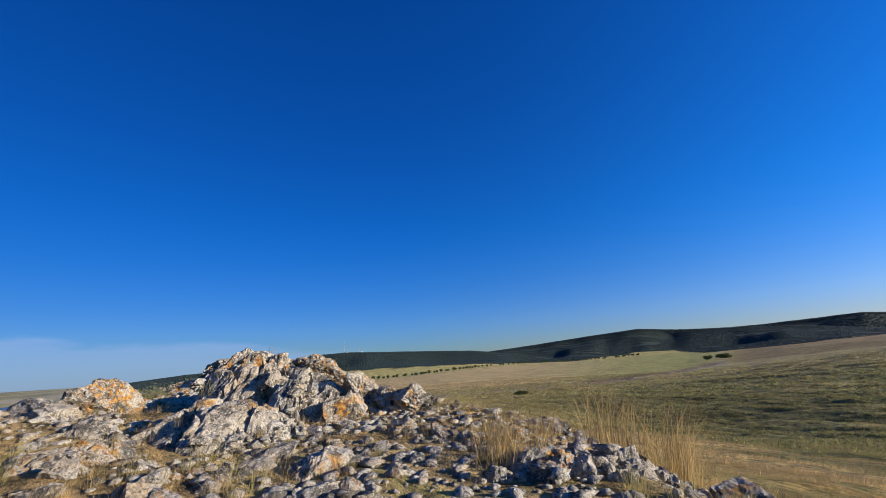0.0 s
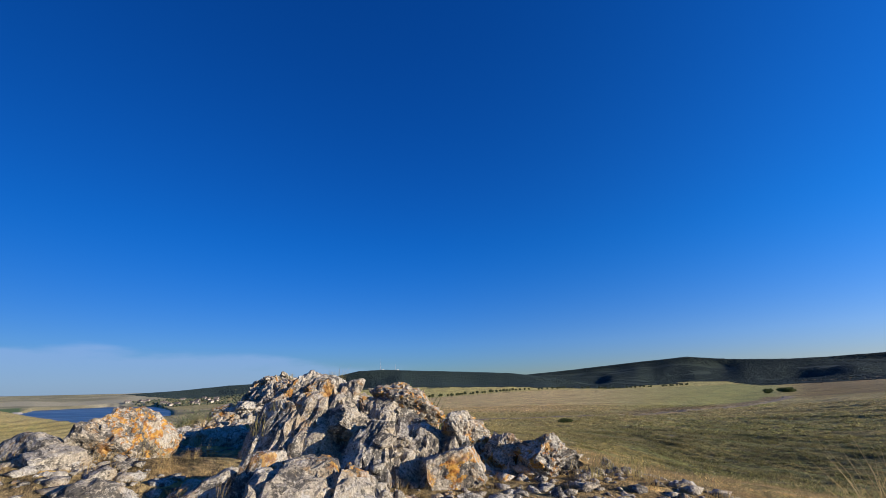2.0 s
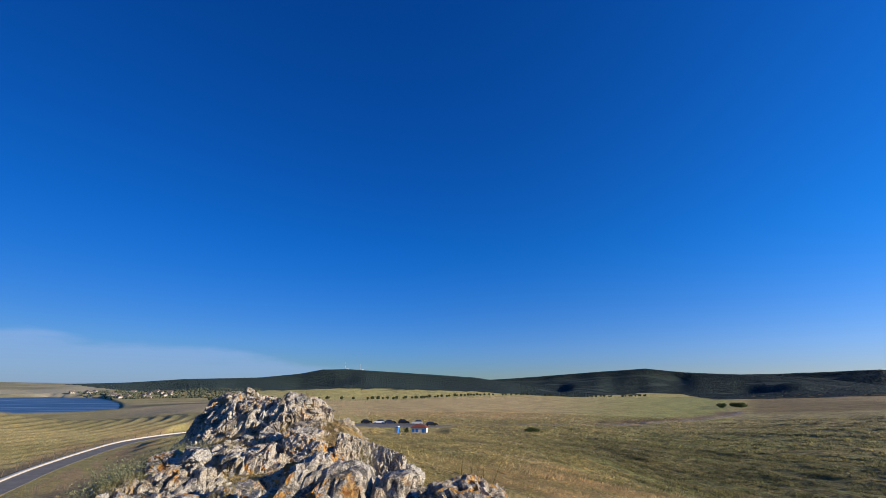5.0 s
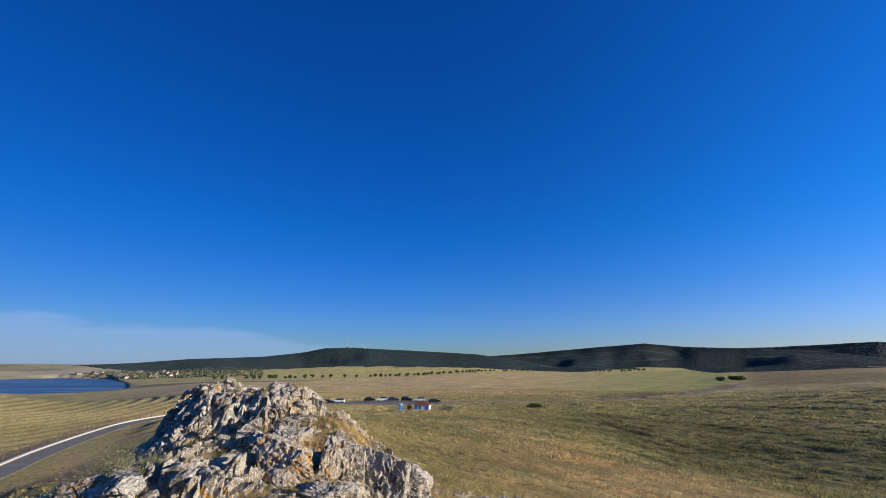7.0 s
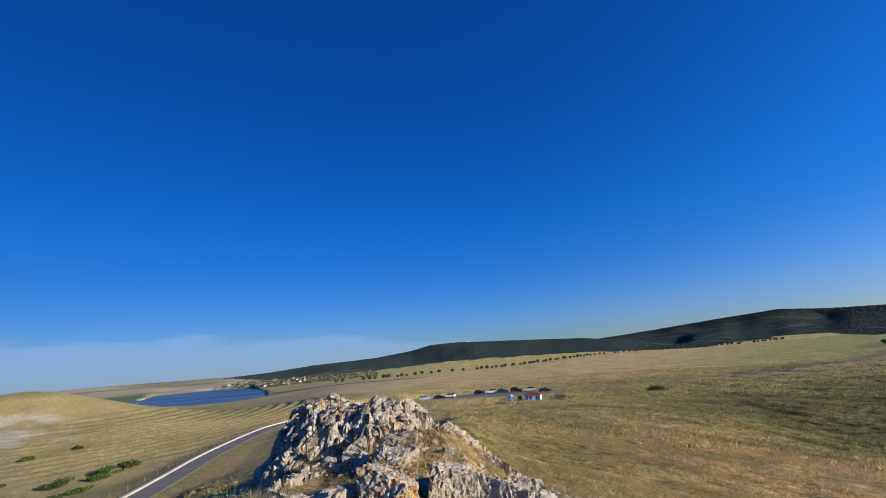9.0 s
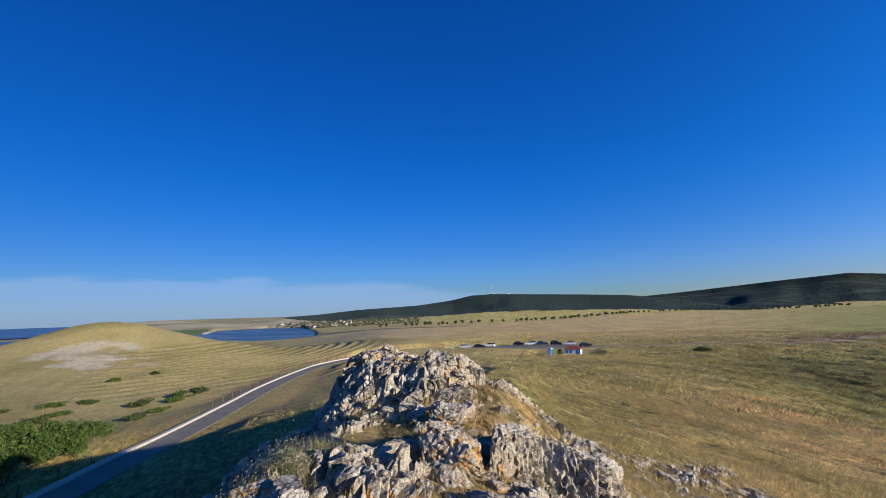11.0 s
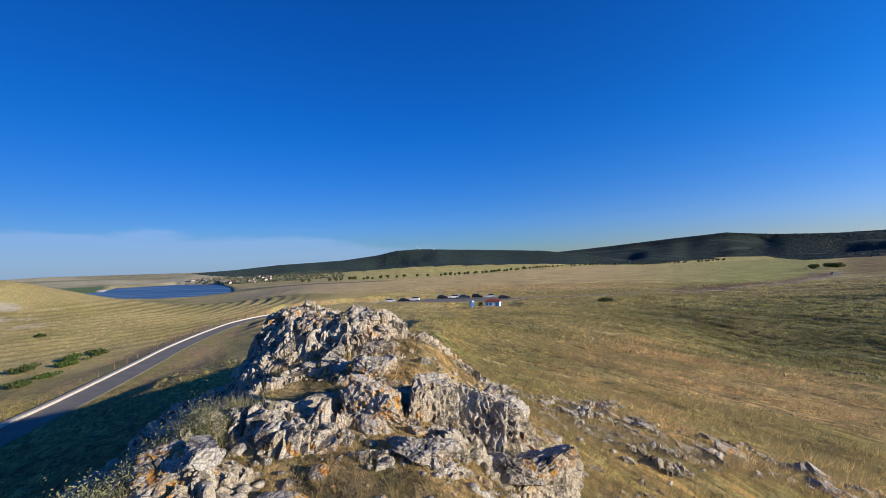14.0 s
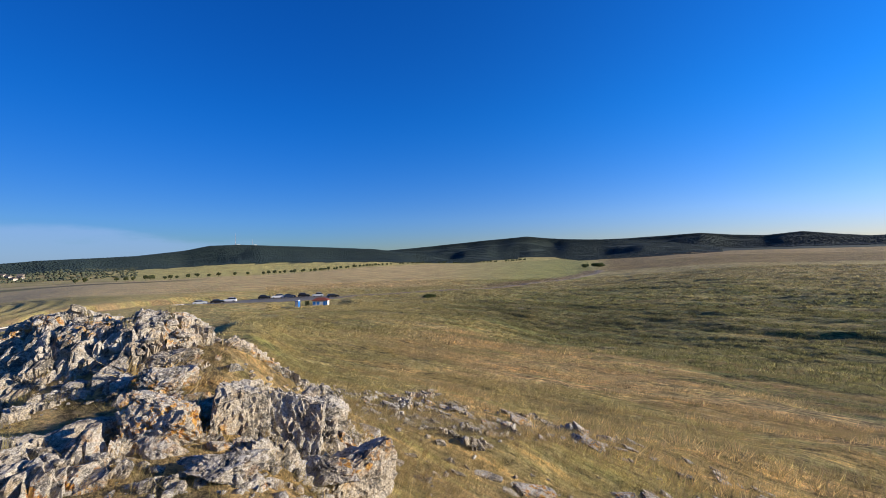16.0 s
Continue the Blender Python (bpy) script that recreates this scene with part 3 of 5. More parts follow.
def surface(x, y):
    """The height of whatever is on top, rock or soil."""
    x, y = np.asarray(x, float), np.asarray(y, float)
    z = land(x, y)
    i = np.clip(np.rint((y + 5.5) / 0.045).astype(int), 0, bz.shape[0] - 1)
    j = np.clip(np.rint((x + 8.5) / 0.04).astype(int), 0, bz.shape[1] - 1)
    inside = (x > -8.5) & (x < 9.4) & (y > -5.5) & (y < 23.9)
    return np.where(inside, np.maximum(z, bz[i, j]), z)


# ---- water ----
def water_material(name, tint):
    k = Mat(name, 0.3)
    k.b.inputs["IOR"].default_value = 1.33
    k.b.inputs["Specular IOR Level"].default_value = 0.22
    streak = k.noise(1.0, 4, 0.6, co=k.scaled((0.010, 0.03, 0.0)), warp=0.4)
    fine = k.noise(1.0, 5, 0.65, co=k.scaled((0.004, 0.05, 0.0)), warp=0.3)
    k.color(k.mix(k.ramp(fine, 0.51, 0.58, 0.0, 0.8), k.mix(k.ramp(streak, 0.4, 0.7), tint, tuple(2.2 * c for c in tint)), (0.24, 0.26, 0.27)))
    return k.bump(k.noise(0.6, 4), 0.6, 0.3).m


def sheet(name, x0, x1, y0, y1, z, mat, label, category):
    me = bpy.data.meshes.new(name)
    me.from_pydata([(x0, y0, z), (x1, y0, z), (x1, y1, z), (x0, y1, z)], [], [(0, 1, 2, 3)])
    me.materials.append(mat)
    return tagged(new(name, me), label, category, kind="structure")


sheet("lagoon_water", -900, -240, 380, 1120, -12, water_material("lagoon", (0.015, 0.03, 0.05)),
      "dark blue lagoon with pale wind streaks", "water")
sheet("sea_water", -5000, -1101, -600, 3200, -12.2, water_material("sea", (0.01, 0.03, 0.08)), "deep blue open sea at the horizon", "water")


# ---- builders ----
def part(name, bm, material, parent=None, label="", smooth=False):
    """Links a bmesh as one mesh object, under its thing if one is given."""
    me = bpy.data.meshes.new(name)
    bm.to_mesh(me)
    bm.free()
    me.materials.append(material)
    if smooth:
        me.polygons.foreach_set("use_smooth", np.ones(len(me.polygons), bool))
    ob = new(name, me)
    ob.parent = parent
    return tagged(ob, label)


def thing(name, m, label, category, group=""):
    ob = new(name)
    ob.matrix_basis = m
    return tagged(ob, label, category, group)


def box(sx, sy, sz, at=(0, 0, 0), bevel=0.0, taper=0.0):
    """A block standing on its base at the place given."""
    bm = bmesh.new()
    bmesh.ops.create_cube(bm, size=1)
    for v in bm.verts:
        k = 1 - taper * (v.co.z > 0)
        v.co = Vector((v.co.x * sx * k + at[0], v.co.y * sy * k + at[1], (v.co.z + 0.5) * sz + at[2]))
    if bevel:
        bmesh.ops.bevel(bm, geom=bm.edges[:], offset=bevel, segments=2, affect="EDGES")
    return bm


def tube(r0, r1, h, at=(0, 0, 0), sides=10, lean=(0, 0)):
    bm = bmesh.new()
    bmesh.ops.create_cone(bm, cap_ends=True, segments=sides, radius1=r0, radius2=r1, depth=h)
    for v in bm.verts:
        k = (v.co.z + h / 2) / h
        v.co = Vector((v.co.x + at[0] + lean[0] * k, v.co.y + at[1] + lean[1] * k, v.co.z + h / 2 + at[2]))
    return bm


def raw_mesh(name, co, tris, material, smooth=False):
    me = bpy.data.meshes.new(name)
    co, tris = np.asarray(co, np.float32), np.asarray(tris, np.int32)
    me.vertices.add(len(co))
    me.vertices.foreach_set("co", co.ravel())
    me.loops.add(tris.size)
    me.loops.foreach_set("vertex_index", tris.ravel())
    me.polygons.add(len(tris))
    me.polygons.foreach_set("loop_start", (np.arange(len(tris)) * 3).astype(np.int32))
    if smooth:
        me.polygons.foreach_set("use_smooth", np.ones(len(tris), bool))
    me.update(calc_edges=True)
    me.materials.append(material)
    return me


def painted(name, rgb, rough=0.5, grime=0.25):
    k = Mat(name, rough)
    v = k.ramp(k.noise(3.0, 5, 0.65), 0.3, 0.7, 1 - grime, 1.0)
    k.color(k.mix(1.0, rgb, v, "MULTIPLY"))
    return k.bump(k.noise(40, 3), 0.15, 0.004).m


def leaf_material(name, a, b, rough=0.7, glow=0.4):
    """Leaves and blades, which let some of the light through."""
    k = Mat(name, rough)
    c = k.mix(k.math("ADD", k.math("MULTIPLY", k.island(), 0.6), k.math("MULTIPLY", k.noise(0.8, 3), 0.4)), a, b)
    k.color(c)
    thin = k.n.new("ShaderNodeBsdfTranslucent")
    k.l.new(c, thin.inputs[0])
    both = k.n.new("ShaderNodeMixShader")
    both.inputs[0].default_value = glow
    k.l.new(k.b.outputs[0], both.inputs[1])
    k.l.new(thin.outputs[0], both.inputs[2])
    k.l.new(both.outputs[0], k.n["Material Output"].inputs[0])
    return k.m


def asphalt_material():
    k = Mat("asphalt", 0.85)
    c = k.mix(k.ramp(k.noise(0.5, 4), 0.35, 0.7), (0.185, 0.17, 0.14), (0.245, 0.23, 0.19))
    k.color(k.mix(k.ramp(k.noise(60, 3), 0.45, 0.65), c, (0.12, 0.11, 0.09)))
    return k.bump(k.noise(80, 3), 0.4, 0.006).m


def bark_material():
    k = Mat("bark", 0.95)
    k.color(k.mix(k.noise(6, 4, co=k.scaled((4, 4, 0.6))), (0.06, 0.045, 0.03), (0.16, 0.12, 0.085)))
    return k.bump(k.noise(14, 4, co=k.scaled((3, 3, 0.5))), 0.6, 0.02).m


ASPHALT, BARK = asphalt_material(), bark_material()
CONCRETE = painted("pale_concrete", (0.55, 0.50, 0.42), 0.9, 0.35)
WHITE, BLUE = painted("white_paint", (0.72, 0.72, 0.70), 0.5), painted("blue_paint", (0.03, 0.17, 0.46), 0.45)
ROOF_BROWN = painted("brown_tiles", (0.20, 0.165, 0.14), 0.85, 0.4)
ROOF_RED, RED_PAINT = painted("red_roof", (0.26, 0.075, 0.045), 0.8, 0.45), painted("rust_red", (0.33, 0.10, 0.05), 0.7)
GREY_METAL, DARK = painted("grey_metal", (0.30, 0.31, 0.32), 0.4), painted("dark_rubber", (0.018, 0.018, 0.02), 0.7)
WOOD = painted("weathered_wood", (0.17, 0.125, 0.085), 0.9, 0.5)
LEAF_ROW = leaf_material("row_tree_leaves", (0.035, 0.05, 0.016), (0.085, 0.095, 0.03))
# haze of the distance is mixed into this leaf colour as blue
LEAF_WOOD_HAZE = leaf_material("hazy_oak_leaves", (0.016, 0.031, 0.032), (0.027, 0.045, 0.042), 0.85, 0.0)
LEAF_VILLAGE = leaf_material("village_tree_leaves", (0.04, 0.055, 0.035), (0.10, 0.105, 0.06), 0.85, 0.1)
LEAF_SHRUB = leaf_material("shrub_leaves", (0.042, 0.08, 0.014), (0.115, 0.17, 0.04))
LEAF_DARK = leaf_material("thicket_leaves", (0.045, 0.07, 0.02), (0.10, 0.125, 0.04))


def sward_material():
    """Tussocks in the colour of the cover they stand in, some bleached, some dark."""
    k = Mat("sward_tussocks", 0.85)
    base = k.attr("cover").outputs["Color"]
    c = k.mix(1.0, base, k.ramp(k.island(), 0.0, 1.0, 0.7, 2.3), "MULTIPLY")
    c = k.mix(k.ramp(k.noise(0.35, 4, 0.65), 0.50, 0.64, 0.0, 0.5), c, (0.54, 0.42, 0.21))
    k.color(c)
    thin = k.n.new("ShaderNodeBsdfTranslucent")
    k.l.new(c, thin.inputs[0])
    both = k.n.new("ShaderNodeMixShader")
    both.inputs[0].default_value = 0.35
    k.l.new(k.b.outputs[0], both.inputs[1])
    k.l.new(thin.outputs[0], both.inputs[2])
    k.l.new(both.outputs[0], k.n["Material Output"].inputs[0])
    return k.m


SWARD = sward_material()
STRAW = leaf_material("dry_grass_blades", (0.30, 0.21, 0.085), (0.62, 0.46, 0.21), 0.8)
STRAW_GREEN = leaf_material("green_gold_blades", (0.28, 0.24, 0.085), (0.56, 0.46, 0.19), 0.8, 0.5)
RUSSET = leaf_material("russet_blades", (0.34, 0.235, 0.11), (0.64, 0.475, 0.235), 0.8, 0.5)
SAGE = leaf_material("grey_green_herb", (0.18, 0.19, 0.09), (0.42, 0.38, 0.21), 0.8)

HERB = leaf_material("herb_leaves", (0.11, 0.14, 0.055), (0.36, 0.35, 0.19), 0.8)

GLASS = Mat("car_glass", 0.06)
GLASS.color((0.015, 0.018, 0.022))
GLASS.b.inputs["Specular IOR Level"].default_value = 0.6
GLASS = GLASS.m


# ---- road, kerb and car park ----
def ribbon(name, line, half, height, material, label, category, side=0.0, lift=0.0):
    """A strip with thickness along a line, offset to its left by side."""
    p = np.array(line)
    t = np.gradient(p, axis=0)
    t /= np.linalg.norm(t, axis=1)[:, None]
    n = np.stack([-t[:, 1], t[:, 0]], 1)
    mid = p + n * side
    z = land(mid[:, 0][None], mid[:, 1][None])[0] + lift
    bm = bmesh.new()
    rows = []
    for (x, y), (nx, ny), h in zip(mid, n, z):
        rows.append([bm.verts.new((x + nx * o, y + ny * o, h + dz)) for o, dz in ((half, -0.4), (half, height), (-half, height), (-half, -0.4))])
    for a, b in zip(rows, rows[1:]):
        for i in range(3):
            bm.faces.new((a[i], a[i + 1], b[i + 1], b[i]))
    bmesh.ops.recalc_face_normals(bm, faces=bm.faces[:])
    ob = part(name, bm, material)
    return tagged(ob, label, category, kind="structure")


ribbon("road", ROAD_LINE, 1.75, 0.06, ASPHALT, "narrow grey asphalt road climbing the slope", "road", side=0.7)
ribbon("kerb", ROAD_LINE, 0.28, 0.32, CONCRETE, "pale concrete edging wall along the road", "kerb", side=2.75)
ribbon("gravel_track", TRACK_LINE, 1.8, 0.05, painted("track_gravel", (0.25, 0.195, 0.125), 0.95), "pale gravel track across the valley", "track", lift=0.03)


def car_park():
    bm = bmesh.new()
    ring_pts = [(-40, 160), (-30, 158.5), (-12, 160.5), (4, 161), (14, 162), (17, 167), (14, 172), (6, 177.5), (-10, 178.5), (-22, 175), (-33, 171.5), (-40, 170)]
    vs = [bm.verts.new((x, y, 0.07)) for x, y in ring_pts]
    f = bm.faces.new(vs)
    low = bmesh.ops.extrude_face_region(bm, geom=[f])
    for v in low["geom"]:
        if isinstance(v, bmesh.types.BMVert):
            v.co.z -= 0.4
    bmesh.ops.recalc_face_normals(bm, faces=bm.faces[:])
    return tagged(part("car_park", bm, ASPHALT), "grey asphalt car park beside the kiosk", "car park", kind="structure")


car_park()


def fence_post():
    bm = tube(0.06, 0.05, 1.25, (0, 0, -0.2), 8)
    ob = part("fence_post", bm, WOOD)
    return tagged(ob, "weathered grey wooden post beside the road", "post", "posts along the road")


first = None
for i in range(6, len(ROAD_LINE) - 12, 2):
    (x, y), (x2, y2) = ROAD_LINE[i], ROAD_LINE[i + 1]
    d = math.hypot(x2 - x, y2 - y)
    px, py = x - (y2 - y) / d * 4.0, y + (x2 - x) / d * 4.0
    pz = float(land(np.array([[px]]), np.array([[py]]))[0, 0])
    m = pose(px, py, pz, random.uniform(-4, 4), random.uniform(-4, 4), random.uniform(0, 90))
    if first is None:
        first = fence_post()
        first.matrix_basis = m
    else:
        copy_thing(first, m)


def ground_z(x, y):
    return float(land(np.array([[x]]), np.array([[y]]))[0, 0])


# ---- kiosk, toilet and cars ----
def kiosk(m):
    t = thing("kiosk", m, "small white and blue kiosk with a red tiled roof", "kiosk")
    part("wall", box(5.0, 3.2, 2.3, bevel=0.03), WHITE, t)
    bm = bmesh.new()
    base = [bm.verts.new(c) for c in ((-2.85, -1.95, 2.3), (2.85, -1.95, 2.3), (2.85, 1.95, 2.3), (-2.85, 1.95, 2.3))]
    eave = [bm.verts.new((v.co.x, v.co.y, 2.42)) for v in base]
    top = [bm.verts.new((-1.2, 0, 3.25)), bm.verts.new((1.2, 0, 3.25))]
    bm.faces.new(base[::-1])
    for i in range(4):
        bm.faces.new((base[i], base[(i + 1) % 4], eave[(i + 1) % 4], eave[i]))
    bm.faces.new((eave[0], eave[1], top[1], top[0]))
    bm.faces.new((eave[1], eave[2], top[1]))
    bm.faces.new((eave[2], eave[3], top[0], top[1]))
    bm.faces.new((eave[3], eave[0], top[0]))
    part("roof", bm, ROOF_RED, t, "red tiled hipped roof")
    for x in (-1.9, -0.6):
        w = part("shutter", box(0.9, 0.06, 1.0, (x, -1.61, 0.95), 0.015), BLUE, t, "closed blue shutter")
        part("sill", box(1.0, 0.16, 0.05, (x, -1.66, 0.88)), WHITE, w)
    part("door", box(0.85, 0.06, 2.0, (1.5, -1.61, 0.05), 0.015), BLUE, t, "blue wooden door")
    part("corner_board", box(0.5, 0.05, 2.25, (2.24, -1.61, 0.02)), BLUE, t, "blue painted corner board")
    part("side_panel", box(0.05, 2.6, 1.2, (-2.51, 0, 0.6)), BLUE, t, "blue side panel")
    part("plinth", box(5.2, 3.4, 0.18, (0, 0, -0.12)), CONCRETE, t)
    return t


def toilet(m):
    t = thing("portable_toilet", m, "white and blue plastic portable toilet cabin on the grass", "toilet")
    part("cabin", box(1.12, 1.12, 2.15, bevel=0.04), BLUE, t, "blue plastic cabin")
    part("door", box(0.86, 0.05, 1.95, (0, -0.57, 0.08), 0.02), WHITE, t, "white plastic door")
    part("roof", box(1.2, 1.2, 0.22, (0, 0, 2.15), 0.05, 0.25), WHITE, t, "white domed roof")
    part("side_panel", box(0.04, 0.9, 1.9, (-0.57, 0, 0.1)), WHITE, t, "white side panel")
    part("vent_pipe", tube(0.05, 0.05, 0.35, (0.35, 0.35, 2.3), 8), GREY_METAL, t)
    return t


def car(m, name, paint_mat, label, tall=0.0):
    t = thing("parked_car", m, label, "car", "cars in the car park")
    # side outline pulled across the width
    prof = [(-2.15, 0.32), (-2.18, 0.75), (-2.05, 0.95 + tall), (-1.25, 1.02 + tall * 0.5), (-0.55, 1.08), (1.25, 1.06), (2.0, 0.92), (2.15, 0.7), (2.12, 0.32)]
    bm = bmesh.new()
    l = [bm.verts.new((x, -0.86, z)) for x, z in prof]
    r = [bm.verts.new((x, 0.86, z)) for x, z in prof]
    n = len(prof)
    for i in range(n):
        bm.faces.new((l[i], l[(i + 1) % n], r[(i + 1) % n], r[i]))
    bm.faces.new(l[::-1]), bm.faces.new(r)
    bmesh.ops.recalc_face_normals(bm, faces=bm.faces[:])
    bmesh.ops.bevel(bm, geom=bm.edges[:], offset=0.06, segments=2, affect="EDGES")
    part("body", bm, paint_mat, t, smooth=False)
    bm = bmesh.new()
    low = [(-1.95, 0.98 + tall), (1.05, 1.04)]
    top = [(-1.35 - tall * 0.6, 1.46 + tall), (0.3, 1.46 + tall)]
    a = [bm.verts.new((x, s * 0.8, z)) for s in (-1, 1) for x, z in low]
    b = [bm.verts.new((x, s * 0.62, z)) for s in (-1, 1) for x, z in top]
    for f in ((a[0], a[1], b[1], b[0]), (a[3], a[2], b[2], b[3]), (a[1], a[3], b[3], b[1]), (a[2], a[0], b[0], b[2]), (b[0], b[1], b[3], b[2])):
        bm.faces.new(f)
    bmesh.ops.recalc_face_normals(bm, faces=bm.faces[:])
    part("windows", bm, GLASS, t, "dark tinted glass")
    part("roof", box(1.7, 1.24, 0.06, (-0.52 - tall * 0.3, 0, 1.44 + tall), 0.025), paint_mat, t)
    for x in (-1.35, 1.35):
        for s in (-1, 1):
            w = tube(0.32, 0.32, 0.22, sides=18)
            bmesh.ops.rotate(w, verts=w.verts[:], cent=(0, 0, 0.11), matrix=Matrix.Rotation(radians(90), 3, "X"))
            bmesh.ops.translate(w, verts=w.verts[:], vec=(x, s * 0.78, 0.21))
            wheel = part("wheel", w, DARK, t, "black tyre")
            h = tube(0.19, 0.17, 0.03, sides=12)
            bmesh.ops.rotate(h, verts=h.verts[:], cent=(0, 0, 0), matrix=Matrix.Rotation(radians(90), 3, "X"))
            bmesh.ops.translate(h, verts=h.verts[:], vec=(x, s * 0.9 + 0.015, 0.32))
            part("rim", h, GREY_METAL, wheel)
    for s in (-1, 1):
        part("headlight", box(0.06, 0.34, 0.14, (2.12, s * 0.6, 0.66), 0.02), WHITE, t, "clear headlight")
        part("tail_light", box(0.06, 0.26, 0.2, (-2.15, s * 0.64, 0.68), 0.02), RED_PAINT, t, "red tail light")
    return t


kiosk(pose(6.1, 136.0, ground_z(6.1, 136) + 0.05, 0, 0, -14) @ Matrix.Scale(0.88, 4))
toilet(pose(-0.55, 136.5, ground_z(-0.55, 136.5) - 0.02, 0, 0, -32))
CAR_BLACK, CAR_WHITE, CAR_SILVER = (painted(n, c, 0.22, 0.1) for n, c in (("black_car_paint", (0.012, 0.012, 0.014)), ("white_car_paint", (0.7, 0.7, 0.7)), ("silver_car_paint", (0.42, 0.44, 0.46))))
CAR_BLUE = painted("dark_blue_car_paint", (0.02, 0.03, 0.06), 0.22, 0.1)
for x, y, turn, mat, label, tall in (
        (-32.0, 165.5, 4, CAR_SILVER, "silver hatchback parked on the asphalt", 0.0), (-26.8, 166.0, 8, CAR_BLACK, "black saloon parked on the asphalt", 0.0),
        (-23.4, 169.5, 172, CAR_WHITE, "white car parked behind a black saloon", 0.15), (-12.5, 175.0, 3, CAR_BLACK, "black estate car parked in a row", 0.1),
        (-7.9, 175.6, 176, CAR_WHITE, "white family car parked in a row", 0.15), (-3.6, 175.2, 5, CAR_BLUE, "dark blue car parked in a row", 0.0),
        (1.6, 174.6, 0, CAR_BLACK, "black off-road car parked in a row", 0.25), (6.6, 173.5, 178, CAR_SILVER, "silver car parked behind the kiosk", 0.1),
        (11.8, 166.0, 12, CAR_BLACK, "black car standing beside the kiosk", 0.0)):
    car(pose(x, y, 0.07, 0, 0, turn), "car", mat, label, tall)


# ---- plants ----
ICO = bmesh.new()
bmesh.ops.create_icosphere(ICO, subdivisions=1, radius=1)
ICO_CO = np.array([v.co[:] for v in ICO.verts])
ICO_TRI = np.array([[v.index for v in f.verts] for f in ICO.faces])
ICO.free()
rng = np.random.default_rng(7)


OCT_CO = np.array([(1, 0, 0), (0, 1, 0), (-1, 0, 0), (0, -1, 0), (0, 0, 1), (0, 0, -1)], float)
OCT_TRI = np.array([(i, (i + 1) % 4, 4) for i in range(4)] + [((i + 1) % 4, i, 5) for i in range(4)])


def clumps(pos, rad, squash=0.8, rough=0.28, small=False):
    """Uneven leafy lumps, one at each place."""
    n = len(pos)
    base, faces = (OCT_CO, OCT_TRI) if small else (ICO_CO, ICO_TRI)
    k = 1 + rough * rng.standard_normal((n, len(base), 1))
    co = base[None] * k * rad[:, None, None]
    a = rng.uniform(0, 6.3, (n, 1)) if small else np.zeros((n, 1))
    co = np.stack([co[..., 0] * np.cos(a) - co[..., 1] * np.sin(a), co[..., 0] * np.sin(a) + co[..., 1] * np.cos(a), co[..., 2] * np.reshape(squash, (-1, 1))], -1)
    co = co + pos[:, None]
    tri = faces[None] + (np.arange(n) * len(base))[:, None, None]
    return co.reshape(-1, 3), tri.reshape(-1, 3)


def leaves(pos, size):
    """Small leaf blades turned every way."""
    n = len(pos)
    a, b = rng.standard_normal((n, 3)), rng.standard_normal((n, 3))
    a /= np.linalg.norm(a, axis=1)[:, None]
    b -= a * (a * b).sum(1)[:, None]
    b /= np.linalg.norm(b, axis=1)[:, None]
    s = size * rng.uniform(0.6, 1.3, (n, 1))
    co = np.stack([pos - a * s, pos + b * s * 0.45, pos + a * s, pos - b * s * 0.45], 1).reshape(-1, 3)
    i = (np.arange(n) * 4)[:, None]
    return co, np.concatenate([i + np.array([[0, 1, 2]]), i + np.array([[0, 2, 3]])], 0)


def row_tree(seed):
    """A round field tree seen from far off."""
    t = thing("field_tree", pose(0, 0, 0), "round dark-green tree in the row along the field edge", "tree", "trees along the field edge")
    bm = tube(0.22, 0.12, 2.6, (0, 0, -0.3), 7, (0.15, 0.1))
    for k in range(4):
        a = k * 1.6 + seed
        limb = tube(0.09, 0.04, 1.9, (0.1, 0.08, 1.9), 5, (1.1 * math.cos(a), 1.1 * math.sin(a)))
        me = bpy.data.meshes.new("limb")
        limb.to_mesh(me)
        limb.free()
        bm.from_mesh(me)
        bpy.data.meshes.remove(me)
    part("trunk", bm, BARK, t)
    n = 46
    d = rng.standard_normal((n, 3))
    d /= np.linalg.norm(d, axis=1)[:, None]
    pos = d * rng.uniform(0.45, 1.0, (n, 1)) * np.array([2.3, 2.3, 2.0]) + np.array([0, 0, 4.0])
    co, tri = clumps(pos, rng.uniform(0.45, 0.95, n))
    ob = new("crown", raw_mesh("crown", co, tri, LEAF_ROW))
    ob.parent = t
    return t


models = [row_tree(s) for s in range(4)]
row = along([(-262, 622), (-200, 650), (-141, 690), (0, 800), (127, 922), (300, 1000), (495, 1066), (640, 1110)], 4.0)
used = 0
i = 4
while i < len(row) - 4:
    x, y = row[i] + rng.uniform(-3, 3, 2)
    s = float(rng.uniform(0.85, 1.25))
    m = pose(x, y, ground_z(x, y), 0, 0, float(rng.uniform(0, 360))) @ Matrix.Diagonal((s * 1.1, s * 1.1, s, 1))
    if used < 4:
        models[used].matrix_basis = m
    else:
        o = copy_thing(models[used % 4], m)
        o.matrix_basis = m
    used += 1
    i += int(rng.choice([2, 2, 2, 3, 3, 6]))


